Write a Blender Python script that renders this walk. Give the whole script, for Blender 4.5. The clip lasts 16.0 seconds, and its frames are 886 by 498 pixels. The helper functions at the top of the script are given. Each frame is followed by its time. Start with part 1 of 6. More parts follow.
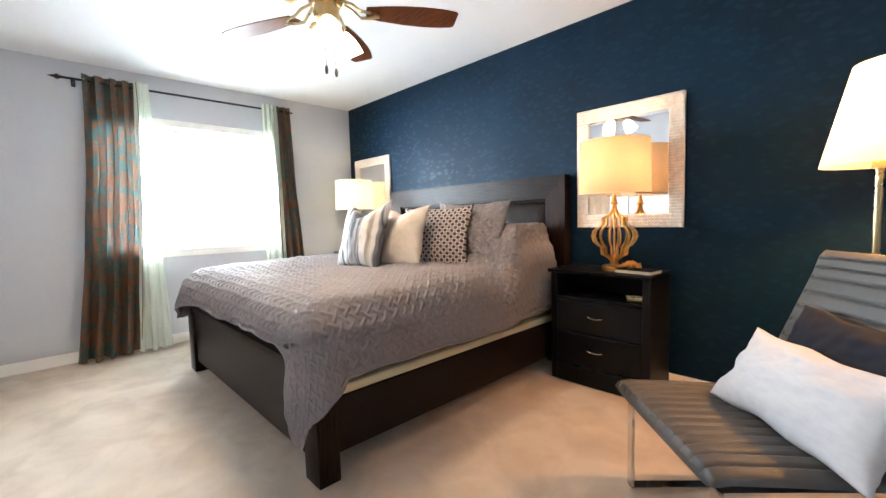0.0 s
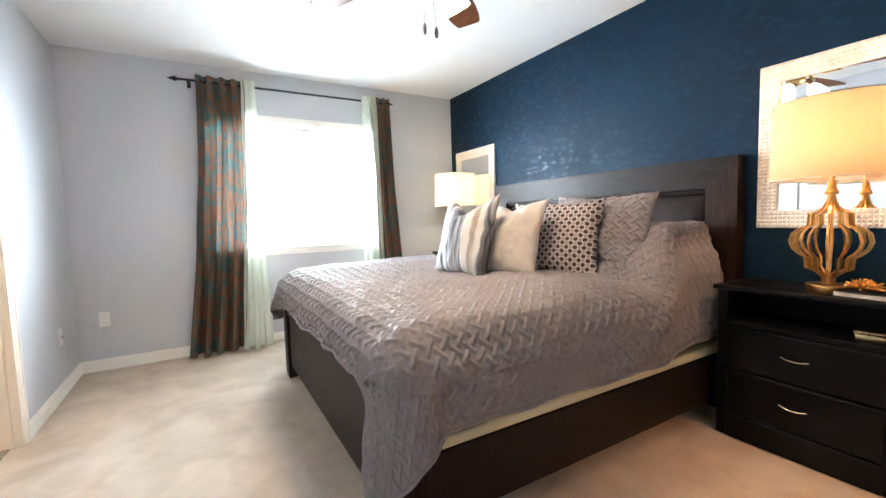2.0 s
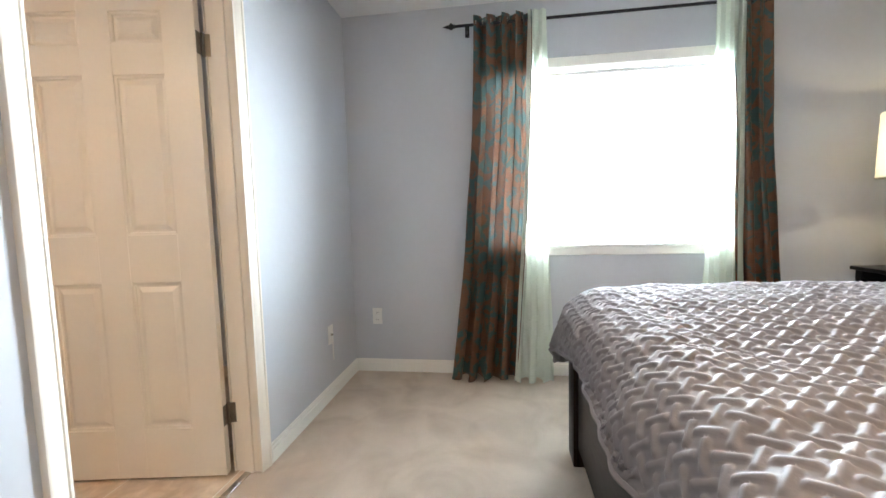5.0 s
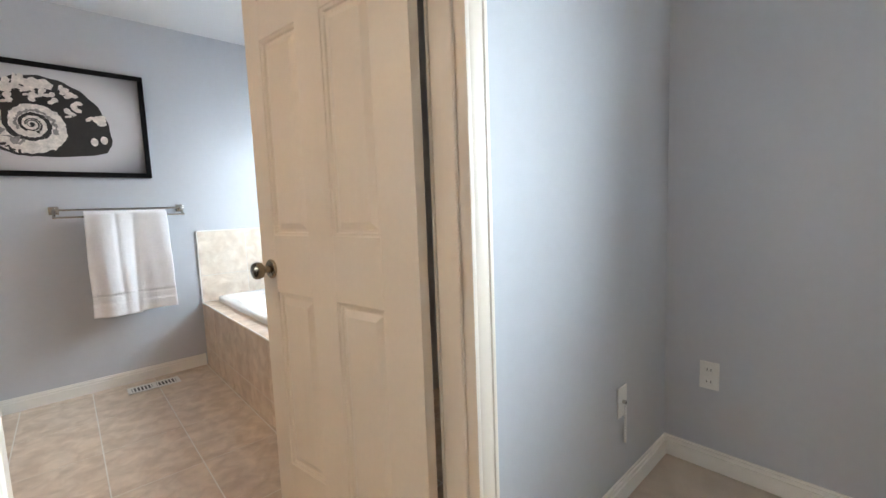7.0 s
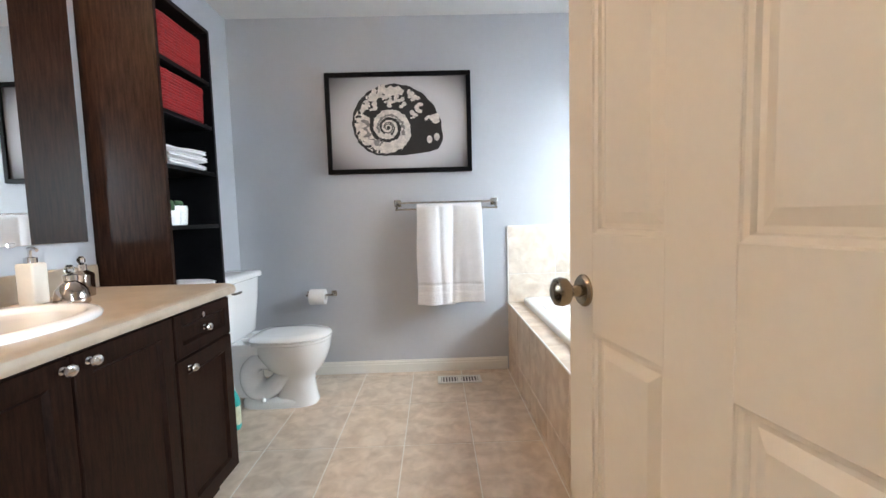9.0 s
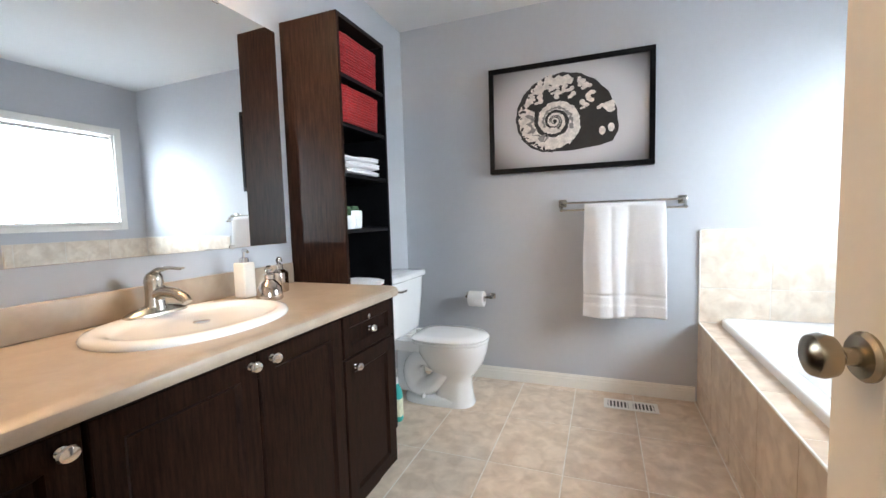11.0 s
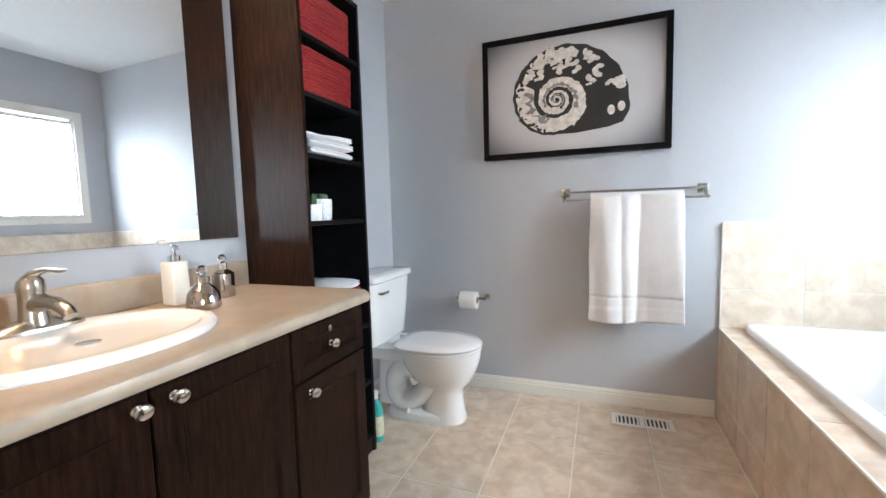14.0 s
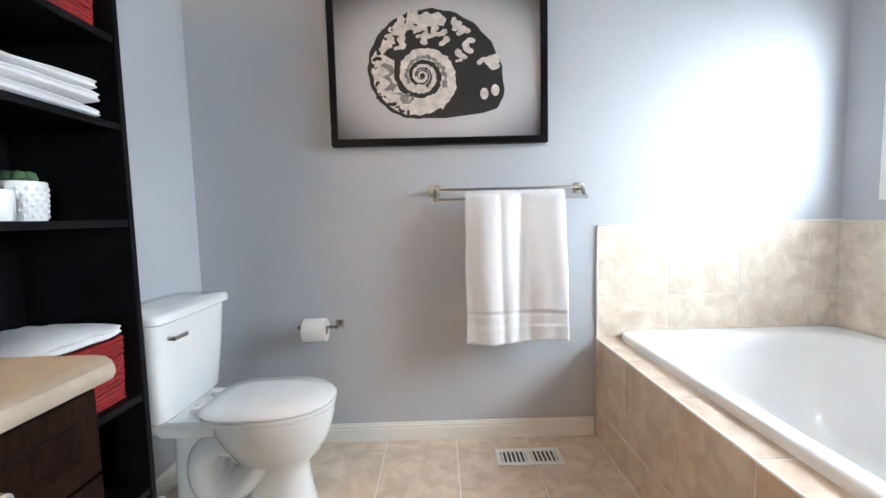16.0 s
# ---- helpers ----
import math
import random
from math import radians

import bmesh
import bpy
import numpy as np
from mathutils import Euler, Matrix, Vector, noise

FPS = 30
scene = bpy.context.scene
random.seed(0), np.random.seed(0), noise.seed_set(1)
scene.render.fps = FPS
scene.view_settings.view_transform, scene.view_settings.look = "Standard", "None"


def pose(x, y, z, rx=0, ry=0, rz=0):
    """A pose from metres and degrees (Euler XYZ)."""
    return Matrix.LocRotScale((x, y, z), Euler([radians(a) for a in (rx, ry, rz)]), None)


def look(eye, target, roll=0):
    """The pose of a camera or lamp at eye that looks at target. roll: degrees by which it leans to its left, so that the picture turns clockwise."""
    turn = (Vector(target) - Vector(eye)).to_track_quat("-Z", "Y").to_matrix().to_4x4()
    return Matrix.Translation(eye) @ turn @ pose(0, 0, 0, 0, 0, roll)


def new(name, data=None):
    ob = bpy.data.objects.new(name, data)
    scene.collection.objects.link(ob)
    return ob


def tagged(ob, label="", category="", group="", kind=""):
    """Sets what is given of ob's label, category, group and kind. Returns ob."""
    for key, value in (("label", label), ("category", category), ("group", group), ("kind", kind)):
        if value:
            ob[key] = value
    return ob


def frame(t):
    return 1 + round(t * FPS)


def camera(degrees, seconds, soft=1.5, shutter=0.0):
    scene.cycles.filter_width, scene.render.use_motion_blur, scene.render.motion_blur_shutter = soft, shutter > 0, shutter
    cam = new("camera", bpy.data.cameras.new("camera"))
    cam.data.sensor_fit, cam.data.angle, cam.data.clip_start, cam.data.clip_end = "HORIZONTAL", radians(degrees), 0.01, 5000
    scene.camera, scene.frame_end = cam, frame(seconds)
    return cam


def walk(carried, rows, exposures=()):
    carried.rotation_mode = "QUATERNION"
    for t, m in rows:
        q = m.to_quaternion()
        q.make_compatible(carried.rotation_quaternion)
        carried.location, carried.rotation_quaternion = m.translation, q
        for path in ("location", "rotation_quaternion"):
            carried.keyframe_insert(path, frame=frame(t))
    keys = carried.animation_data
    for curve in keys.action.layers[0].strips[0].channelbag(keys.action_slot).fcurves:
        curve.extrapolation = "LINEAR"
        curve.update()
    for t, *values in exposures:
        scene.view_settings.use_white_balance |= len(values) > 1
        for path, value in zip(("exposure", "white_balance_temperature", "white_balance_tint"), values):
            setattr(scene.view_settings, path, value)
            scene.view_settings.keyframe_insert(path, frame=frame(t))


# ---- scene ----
cam = camera(94.0, 16.0)
PATH = [
    (0, (-0.024, 0.061, 1.111), (-1.465, 1.44, 0.961), -1.6),
    (0.5, (-0.12, 0.108, 1.118), (-1.643, 1.396, 0.971), -1.6),
    (1, (-0.236, 0.161, 1.123), (-1.824, 1.368, 0.972), -1.6),
    (1.5, (-0.345, 0.227, 1.11), (-2.004, 1.336, 0.961), -1.6),
    (2, (-0.463, 0.323, 1.115), (-2.188, 1.325, 0.965), -1.7),
    (2.5, (-0.617, 0.437, 1.111), (-2.411, 1.308, 0.961), -1.7),
    (3, (-0.777, 0.517, 1.114), (-2.659, 1.179, 0.967), -1.7),
    (5.5, (-2.009, 0.504, 1.098), (-3.925, -0.049, 0.945), -1.9),
    (6, (-2.239, 0.391, 1.106), (-4.047, -0.45, 0.957), -2.1),
    (6.5, (-2.496, 0.263, 1.127), (-4.118, -0.892, 0.935), -1.7),
    (7, (-2.674, 0.102, 1.124), (-4.017, -1.368, 0.928), -2.2),
    (7.5, (-2.785, -0.086, 1.109), (-3.855, -1.766, 0.919), -2.1),
    (8, (-2.879, -0.294, 1.091), (-3.598, -2.153, 0.922), -1.7),
    (8.5, (-2.898, -0.428, 1.089), (-3.273, -2.386, 0.93), -1.6),
    (9, (-2.895, -0.527, 1.093), (-2.93, -2.521, 0.943), -1.6),
    (9.5, (-2.892, -0.589, 1.11), (-2.632, -2.566, 0.96), -1.7),
    (10, (-2.879, -0.632, 1.12), (-2.401, -2.569, 0.972), -1.7),
    (12.5, (-2.877, -0.725, 1.143), (-2.073, -2.548, 0.979), -1.7),
    (13, (-2.878, -0.768, 1.126), (-2.074, -2.592, 0.96), -1.7),
    (13.5, (-2.857, -0.847, 1.119), (-2.086, -2.685, 0.95), -1.7),
    (14, (-2.82, -0.973, 1.11), (-2.112, -2.835, 0.936), -1.6),
    (14.5, (-2.791, -1.088, 1.111), (-2.176, -2.982, 0.935), -1.6),
    (15, (-2.768, -1.198, 1.101), (-2.311, -3.137, 0.926), -1.6),
    (15.5, (-2.688, -1.355, 1.082), (-2.451, -3.339, 0.924), -1.4),
    (16, (-2.65, -1.482, 1.082), (-2.672, -3.477, 0.925), -1.4),
]
walk(cam, [(t, look(eye, target, roll)) for t, eye, target, roll in PATH], [(0, 1.02), (3.2, 1.08), (5.5, 0.34), (6.5, 0.14), (7, 0.16), (8, 0.26), (9, 0.36), (10, 0.48), (13, 0.42), (16, 0.44)])

# ---- light ----
world = bpy.data.worlds.new("sky")
scene.world = world
world.use_nodes = True
wn = world.node_tree.nodes
sky = wn.new("ShaderNodeTexSky")
sky.sky_type, sky.sun_disc, sky.sun_elevation, sky.sun_rotation = "NISHITA", False, radians(40), radians(-60)
wn["Background"].inputs["Strength"].default_value = 0.1
world.node_tree.links.new(sky.outputs["Color"], wn["Background"].inputs["Color"])

DAY = (0.76, 0.89, 1.0)
WARM = (1.0, 0.66, 0.34)


def area_lamp(name, m, sx, sy, power, colour):
    d = bpy.data.lights.new(name, "AREA")
    d.shape, d.size, d.size_y, d.energy, d.color = "RECTANGLE", sx, sy, power, colour
    ob = new(name, d)
    ob.matrix_world = m
    return ob


def bulb(name, x, y, z, power, radius=0.03, colour=WARM):
    d = bpy.data.lights.new(name, "POINT")
    d.energy, d.color, d.shadow_soft_size = power, colour, radius
    ob = new(name, d)
    ob.location = (x, y, z)
    return ob


# the sky's light in the two window openings
area_lamp("daylight_bedroom", pose(-4.655, 1.135, 1.45, 0, -90, 0), 1.08, 1.40, 300, DAY)
area_lamp("daylight_bathroom", pose(-4.655, -2.665, 1.585, 0, -90, 0), 0.78, 1.0, 58, DAY)
bulb("bulb_bedside_east", -1.155, 2.64, 1.40, 5, 0.03, (1.0, 0.60, 0.32))
bulb("bulb_bedside_west", -4.10, 2.60, 1.40, 4.5, 0.03, (1.0, 0.80, 0.50))
bulb("bulb_floor_lamp", 0.03, 2.38, 1.45, 34, 0.03, (1.0, 0.46, 0.14))
for i in range(3):
    a = radians(-25 + 120 * i)
    bulb("bulb_fan", -1.97 + 0.145 * math.cos(a), 1.155 + 0.145 * math.sin(a), 1.995, 11.5, 0.03, (1.0, 0.76, 0.52))
for y in (-1.05, -1.35, -1.65):
    bulb("bulb_vanity", -1.64, y, 2.13, 13.0, 0.05, (1.0, 0.66, 0.38))

# ---- materials ----


def material(name, colour, rough=0.5, metal=0.0, vary=0.12, scale=6.0, fine=60.0, bump=0.0, bump_scale=200.0, stretch=(1, 1, 1), spec=0.5,
             rand=0.0, coat=0.0, dist=0.002, dark=None):
    """A surface with variation at two scales, fine relief and, if wanted, a shift per object."""
    m = bpy.data.materials.new(name)
    m.use_nodes = True
    nt = m.node_tree
    n, l = nt.nodes, nt.links
    b = n["Principled BSDF"]
    tc = n.new("ShaderNodeTexCoord")
    mp = n.new("ShaderNodeMapping")
    mp.inputs["Scale"].default_value = stretch
    l.new(tc.outputs["Object"], mp.inputs["Vector"])
    n1 = n.new("ShaderNodeTexNoise")
    n1.inputs["Scale"].default_value, n1.inputs["Detail"].default_value = scale, 4
    n2 = n.new("ShaderNodeTexNoise")
    n2.inputs["Scale"].default_value, n2.inputs["Detail"].default_value = fine, 3
    l.new(mp.outputs["Vector"], n1.inputs["Vector"])
    l.new(mp.outputs["Vector"], n2.inputs["Vector"])
    add = n.new("ShaderNodeMath")
    add.operation = "MULTIPLY_ADD"
    l.new(n2.outputs["Fac"], add.inputs[0])
    add.inputs[1].default_value = 0.5
    l.new(n1.outputs["Fac"], add.inputs[2])
    fac = add.outputs[0]
    if rand:
        oi = n.new("ShaderNodeObjectInfo")
        ad2 = n.new("ShaderNodeMath")
        ad2.operation = "MULTIPLY_ADD"
        l.new(oi.outputs["Random"], ad2.inputs[0])
        ad2.inputs[1].default_value = rand
        l.new(fac, ad2.inputs[2])
        fac = ad2.outputs[0]
    ramp = n.new("ShaderNodeValToRGB")
    lo = dark or tuple(c * (1 - vary) for c in colour)
    hi = tuple(min(1, c * (1 + vary)) for c in colour)
    ramp.color_ramp.elements[0].position, ramp.color_ramp.elements[1].position = 0.45, 1.05
    ramp.color_ramp.elements[0].color, ramp.color_ramp.elements[1].color = (*lo, 1), (*hi, 1)
    l.new(fac, ramp.inputs["Fac"])
    l.new(ramp.outputs["Color"], b.inputs["Base Color"])
    rr = n.new("ShaderNodeMapRange")
    rr.inputs["To Min"].default_value, rr.inputs["To Max"].default_value = max(0.02, rough * 0.85), min(1, rough * 1.15)
    l.new(n1.outputs["Fac"], rr.inputs["Value"])
    l.new(rr.outputs["Result"], b.inputs["Roughness"])
    b.inputs["Metallic"].default_value = metal
    b.inputs["Specular IOR Level"].default_value = spec
    b.inputs["Coat Weight"].default_value = coat
    b.inputs["Coat Roughness"].default_value = 0.12
    if bump:
        n3 = n.new("ShaderNodeTexNoise")
        n3.inputs["Scale"].default_value, n3.inputs["Detail"].default_value = bump_scale, 3
        l.new(mp.outputs["Vector"], n3.inputs["Vector"])
        bp = n.new("ShaderNodeBump")
        bp.inputs["Strength"].default_value, bp.inputs["Distance"].default_value = bump, dist
        l.new(n3.outputs["Fac"], bp.inputs["Height"])
        l.new(bp.outputs["Normal"], b.inputs["Normal"])
    return m


def plain_nodes(m):
    return m.node_tree.nodes, m.node_tree.links, m.node_tree.nodes["Principled BSDF"]


M_WALL = material("grey_wall_paint", (0.53, 0.545, 0.58), 0.5, vary=0.03, scale=2, fine=30, bump=0.12, bump_scale=350, dist=0.001)
M_BLUE = material("navy_wallpaper", (0.0016, 0.0122, 0.0265), 0.6, vary=0.25, scale=3, fine=40, bump=0.1, bump_scale=300, dist=0.001, spec=0.11)
M_CEIL = material("white_ceiling_paint", (0.80, 0.80, 0.80), 0.8, vary=0.02, scale=2, bump=0.3, bump_scale=260, dist=0.002)
M_TRIM = material("white_trim_paint", (0.86, 0.84, 0.79), 0.35, vary=0.03, scale=4)
M_DOOR = material("cream_door_paint", (0.80, 0.73, 0.635), 0.38, vary=0.03, scale=3, bump=0.06, bump_scale=120, dist=0.001)
M_CARPET = material("beige_carpet", (0.70, 0.59, 0.485), 0.95, vary=0.09, scale=4, fine=240, bump=1.0, bump_scale=420, spec=0.1, dist=0.006)
M_ESPRESSO = material("espresso_wood", (0.0145, 0.0090, 0.0079), 0.42, spec=0.10, vary=0.5, scale=9, fine=70, bump=0.10, bump_scale=60, stretch=(1, 12, 12), dist=0.001)
M_ESPRESSO_V = material("espresso_wood_upright", (0.0160, 0.0078, 0.0054), 0.36, spec=0.08, vary=0.95, scale=9, fine=70, bump=0.10, bump_scale=60, stretch=(12, 12, 1), dist=0.001)
# nightstands' black wood; also carries the shade painted inside the shelf tower
M_BLACKWOOD_AND_SHADE = material("black_wood_and_recess_shade", (0.006, 0.006, 0.007), 0.34, spec=0.10, vary=0.4, scale=8, fine=80, bump=0.05, bump_scale=90, dist=0.001)
M_OAK_V = material("dark_stained_oak", (0.0130, 0.0056, 0.0035), 0.42, spec=0.07, vary=0.8, scale=14, fine=90, bump=0.25, bump_scale=90, stretch=(9, 9, 0.8), dist=0.001)
M_LEATHER_BR = material("brown_leather", (0.014, 0.0095, 0.0085), 0.5, spec=0.06, vary=0.25, scale=9, bump=0.35, bump_scale=260, dist=0.001)
M_LEATHER_GR = material("grey_leather", (0.075, 0.072, 0.070), 0.52, spec=0.3, vary=0.12, scale=9, bump=0.3, bump_scale=320, dist=0.001)
M_DUVET = material("taupe_satin_quilt", (0.208, 0.184, 0.182), 0.62, vary=0.10, scale=4, fine=90, bump=0.15, bump_scale=500, dist=0.0006, spec=0.15)
M_SHEET = material("grey_sheet", (0.30, 0.30, 0.32), 0.85, vary=0.1, bump=0.2, bump_scale=400)
M_BOXSPRING = material("cream_ticking", (0.62, 0.53, 0.33), 0.8, vary=0.08, bump=0.2, bump_scale=400)
M_BEIGE = material("beige_cotton", (0.47, 0.41, 0.35), 0.85, vary=0.1, bump=0.35, bump_scale=600, spec=0.2)
M_NAVY = material("navy_velvet", (0.004, 0.007, 0.015), 0.8, vary=0.3, bump=0.4, bump_scale=300, spec=0.2)
M_LINEN = material("white_linen", (0.50, 0.50, 0.52), 0.9, vary=0.06, scale=30, fine=300, bump=0.5, bump_scale=420, stretch=(1, 1, 3), spec=0.2, dist=0.001)
M_TOWEL = material("white_terry", (0.90, 0.89, 0.90), 0.95, vary=0.04, bump=0.9, bump_scale=520, spec=0.1, dist=0.003)
M_CHROME = material("chrome", (0.75, 0.75, 0.76), 0.10, 1.0, vary=0.04)
M_NICKEL = material("brushed_nickel", (0.52, 0.49, 0.44), 0.26, 1.0, vary=0.08, scale=20)
M_BRASS = material("antique_brass", (0.42, 0.32, 0.17), 0.28, 1.0, vary=0.15, scale=20)
M_GOLD = material("gold_leaf", (0.72, 0.40, 0.13), 0.33, 1.0, vary=0.25, scale=25, bump=0.2, bump_scale=140, dist=0.001)
M_IRON = material("black_iron", (0.02, 0.019, 0.02), 0.45, 0.6, vary=0.3)
M_HINGE = material("dull_bronze_hinge", (0.25, 0.22, 0.18), 0.35, 1.0, vary=0.2)
M_WALNUT = material("walnut_blade", (0.105, 0.034, 0.013), 0.5, spec=0.06, vary=0.5, scale=8, fine=60, stretch=(1, 10, 10))
M_PORCELAIN = material("white_porcelain", (0.88, 0.88, 0.88), 0.07, vary=0.02, scale=3, coat=0.4)
M_ACRYLIC = material("white_acrylic", (0.90, 0.905, 0.91), 0.10, vary=0.02, scale=3, coat=0.3)
M_TILE = material("beige_stone_tile", (0.80, 0.72, 0.62), 0.36, vary=0.10, scale=7, fine=45, bump=0.10, bump_scale=60, rand=0.12, dist=0.001)
M_TILE_FLOOR = material("warm_beige_floor_tile", (0.68, 0.56, 0.445), 0.36, vary=0.10, scale=7, fine=45, bump=0.10, bump_scale=60, rand=0.12, dist=0.001)
M_GROUT = material("pale_grout", (0.78, 0.74, 0.68), 0.85, vary=0.1, scale=20, bump=0.3, bump_scale=300)
M_LAMINATE = material("beige_stone_laminate", (0.44, 0.365, 0.285), 0.30, vary=0.07, scale=9, fine=50)
M_RED = material("red_woven_rope", (0.30, 0.012, 0.014), 0.6, vary=0.35, scale=25, fine=160, bump=0.5, bump_scale=220, stretch=(3, 3, 1), dist=0.002)
M_PLASTIC = material("white_plastic", (0.78, 0.77, 0.74), 0.35, vary=0.02)
M_SLAT = material("white_blind_slat", (0.80, 0.80, 0.80), 0.4, vary=0.03)
M_CANDLE = material("cream_ceramic", (0.74, 0.68, 0.60), 0.4, vary=0.05)
M_SILVERGLASS = material("mercury_glass", (0.55, 0.50, 0.47), 0.10, 1.0, vary=0.2, scale=30)
M_KNOB = material("aged_nickel_bronze", (0.33, 0.28, 0.21), 0.26, 1.0, vary=0.12, scale=20)
M_TEAL = material("teal_plastic", (0.03, 0.38, 0.34), 0.3, vary=0.05)
M_PAPERLABEL = material("paper_label", (0.62, 0.60, 0.42), 0.6, vary=0.2, scale=50)
M_CACTUS = material("green_cactus", (0.05, 0.10, 0.045), 0.7, vary=0.4, scale=60, bump=0.5, bump_scale=200)
M_BLACK = material("black_lacquer_and_recess_shade", (0.006, 0.006, 0.007), 0.45, vary=0.2, spec=0.1)
M_BOOKCLOTH = material("black_book_cover", (0.012, 0.012, 0.015), 0.75, vary=0.2, spec=0.05)
M_PAPER = material("book_pages", (0.66, 0.58, 0.46), 0.8, vary=0.08, fine=300, stretch=(1, 1, 20))
M_SILVER_INLAY = material("silver_beaded_frame", (0.66, 0.58, 0.49), 0.30, 0.45, vary=0.12, scale=30)
M_TISSUE = material("tissue_paper", (0.83, 0.82, 0.80), 0.95, vary=0.03, bump=0.3, bump_scale=400)
# near-black colour that stands for the shade inside small holes
M_HOLE_SHADE = material("hole_shade", (0.03, 0.03, 0.03), 0.6)


def tile_stone(m, much):
    """Cloudy veins over the stone tile."""
    n, l, b = plain_nodes(m)
    old = b.inputs["Base Color"].links[0].from_socket
    geo = n.new("ShaderNodeNewGeometry")
    nz = n.new("ShaderNodeTexNoise")
    nz.inputs["Scale"].default_value, nz.inputs["Detail"].default_value, nz.inputs["Distortion"].default_value = 12.0, 10, 0.6
    l.new(geo.outputs["Position"], nz.inputs["Vector"])
    rp = n.new("ShaderNodeValToRGB")
    rp.color_ramp.elements[0].position, rp.color_ramp.elements[1].position = 0.36, 0.66
    rp.color_ramp.elements[0].color, rp.color_ramp.elements[1].color = (0.72, 0.64, 0.57, 1), (1.06, 1.06, 1.06, 1)
    l.new(nz.outputs["Fac"], rp.inputs["Fac"])
    mx = n.new("ShaderNodeMix")
    mx.data_type, mx.blend_type = "RGBA", "MULTIPLY"
    mx.inputs["Factor"].default_value = much
    l.new(old, mx.inputs["A"])
    l.new(rp.outputs["Color"], mx.inputs["B"])
    l.new(mx.outputs["Result"], b.inputs["Base Color"])


tile_stone(M_TILE, 0.6)
tile_stone(M_TILE_FLOOR, 0.65)
tile_stone(M_LAMINATE, 0.35)


def carpet_tracks(m):
    """Brushed patches in the pile, darker where it lies the other way."""
    n, l, b = plain_nodes(m)
    old = b.inputs["Base Color"].links[0].from_socket
    tc = n.new("ShaderNodeTexCoord")
    nz = n.new("ShaderNodeTexNoise")
    nz.inputs["Scale"].default_value, nz.inputs["Detail"].default_value, nz.inputs["Distortion"].default_value = 3.6, 6, 0.9
    l.new(tc.outputs["Object"], nz.inputs["Vector"])
    rp = n.new("ShaderNodeValToRGB")
    rp.color_ramp.elements[0].position, rp.color_ramp.elements[1].position = 0.32, 0.60
    rp.color_ramp.elements[0].color, rp.color_ramp.elements[1].color = (0.55, 0.45, 0.36, 1), (1, 1, 1, 1)
    l.new(nz.outputs["Fac"], rp.inputs["Fac"])
    mx = n.new("ShaderNodeMix")
    mx.data_type, mx.blend_type = "RGBA", "MULTIPLY"
    mx.inputs["Factor"].default_value = 0.36
    l.new(old, mx.inputs["A"])
    l.new(rp.outputs["Color"], mx.inputs["B"])
    l.new(mx.outputs["Result"], b.inputs["Base Color"])


carpet_tracks(M_CARPET)


def leaf_pattern(m, colour, gloss_a, gloss_b):
    """A damask of leaf shapes that differ from the ground by gloss and a little by colour."""
    n, l, b = plain_nodes(m)
    tc = n.new("ShaderNodeTexCoord")
    mp = n.new("ShaderNodeMapping")
    mp.inputs["Rotation"].default_value = (0, radians(35), 0)
    mp.inputs["Scale"].default_value = (13, 1, 26)
    l.new(tc.outputs["Object"], mp.inputs["Vector"])
    vo = n.new("ShaderNodeTexVoronoi")
    vo.inputs["Scale"].default_value = 1.0
    l.new(mp.outputs["Vector"], vo.inputs["Vector"])
    mp2 = n.new("ShaderNodeMapping")
    mp2.inputs["Rotation"].default_value = (0, radians(-35), 0)
    mp2.inputs["Scale"].default_value = (13, 1, 26)
    l.new(tc.outputs["Object"], mp2.inputs["Vector"])
    vo2 = n.new("ShaderNodeTexVoronoi")
    vo2.inputs["Scale"].default_value = 1.0
    l.new(mp2.outputs["Vector"], vo2.inputs["Vector"])
    big = n.new("ShaderNodeTexNoise")
    big.inputs["Scale"].default_value, big.inputs["Detail"].default_value = 2.6, 2
    l.new(tc.outputs["Object"], big.inputs["Vector"])
    sw = n.new("ShaderNodeMath")
    sw.operation = "GREATER_THAN"
    sw.inputs[1].default_value = 0.5
    l.new(big.outputs["Fac"], sw.inputs[0])
    mixd = n.new("ShaderNodeMix")
    l.new(sw.outputs[0], mixd.inputs["Factor"])
    l.new(vo.outputs["Distance"], mixd.inputs["A"])
    l.new(vo2.outputs["Distance"], mixd.inputs["B"])
    rp = n.new("ShaderNodeValToRGB")
    rp.color_ramp.elements[0].position, rp.color_ramp.elements[1].position = 0.28, 0.40
    rp.color_ramp.elements[0].color, rp.color_ramp.elements[1].color = (1, 1, 1, 1), (0, 0, 0, 1)
    l.new(mixd.outputs["Result"], rp.inputs["Fac"])
    mr = n.new("ShaderNodeMapRange")
    mr.inputs["To Min"].default_value, mr.inputs["To Max"].default_value = gloss_b, gloss_a
    l.new(rp.outputs["Color"], mr.inputs["Value"])
    l.new(mr.outputs["Result"], b.inputs["Roughness"])
    old = b.inputs["Base Color"].links[0].from_socket
    mx = n.new("ShaderNodeMix")
    mx.data_type = "RGBA"
    fm = n.new("ShaderNodeMath")
    fm.operation = "MULTIPLY"
    fm.inputs[1].default_value = 0.4
    l.new(rp.outputs["Color"], fm.inputs[0])
    l.new(fm.outputs[0], mx.inputs["Factor"])
    l.new(old, mx.inputs["A"])
    mx.inputs["B"].default_value = (*colour, 1)
    l.new(mx.outputs["Result"], b.inputs["Base Color"])


leaf_pattern(M_BLUE, (0.0034, 0.0225, 0.045), 0.36, 0.6)


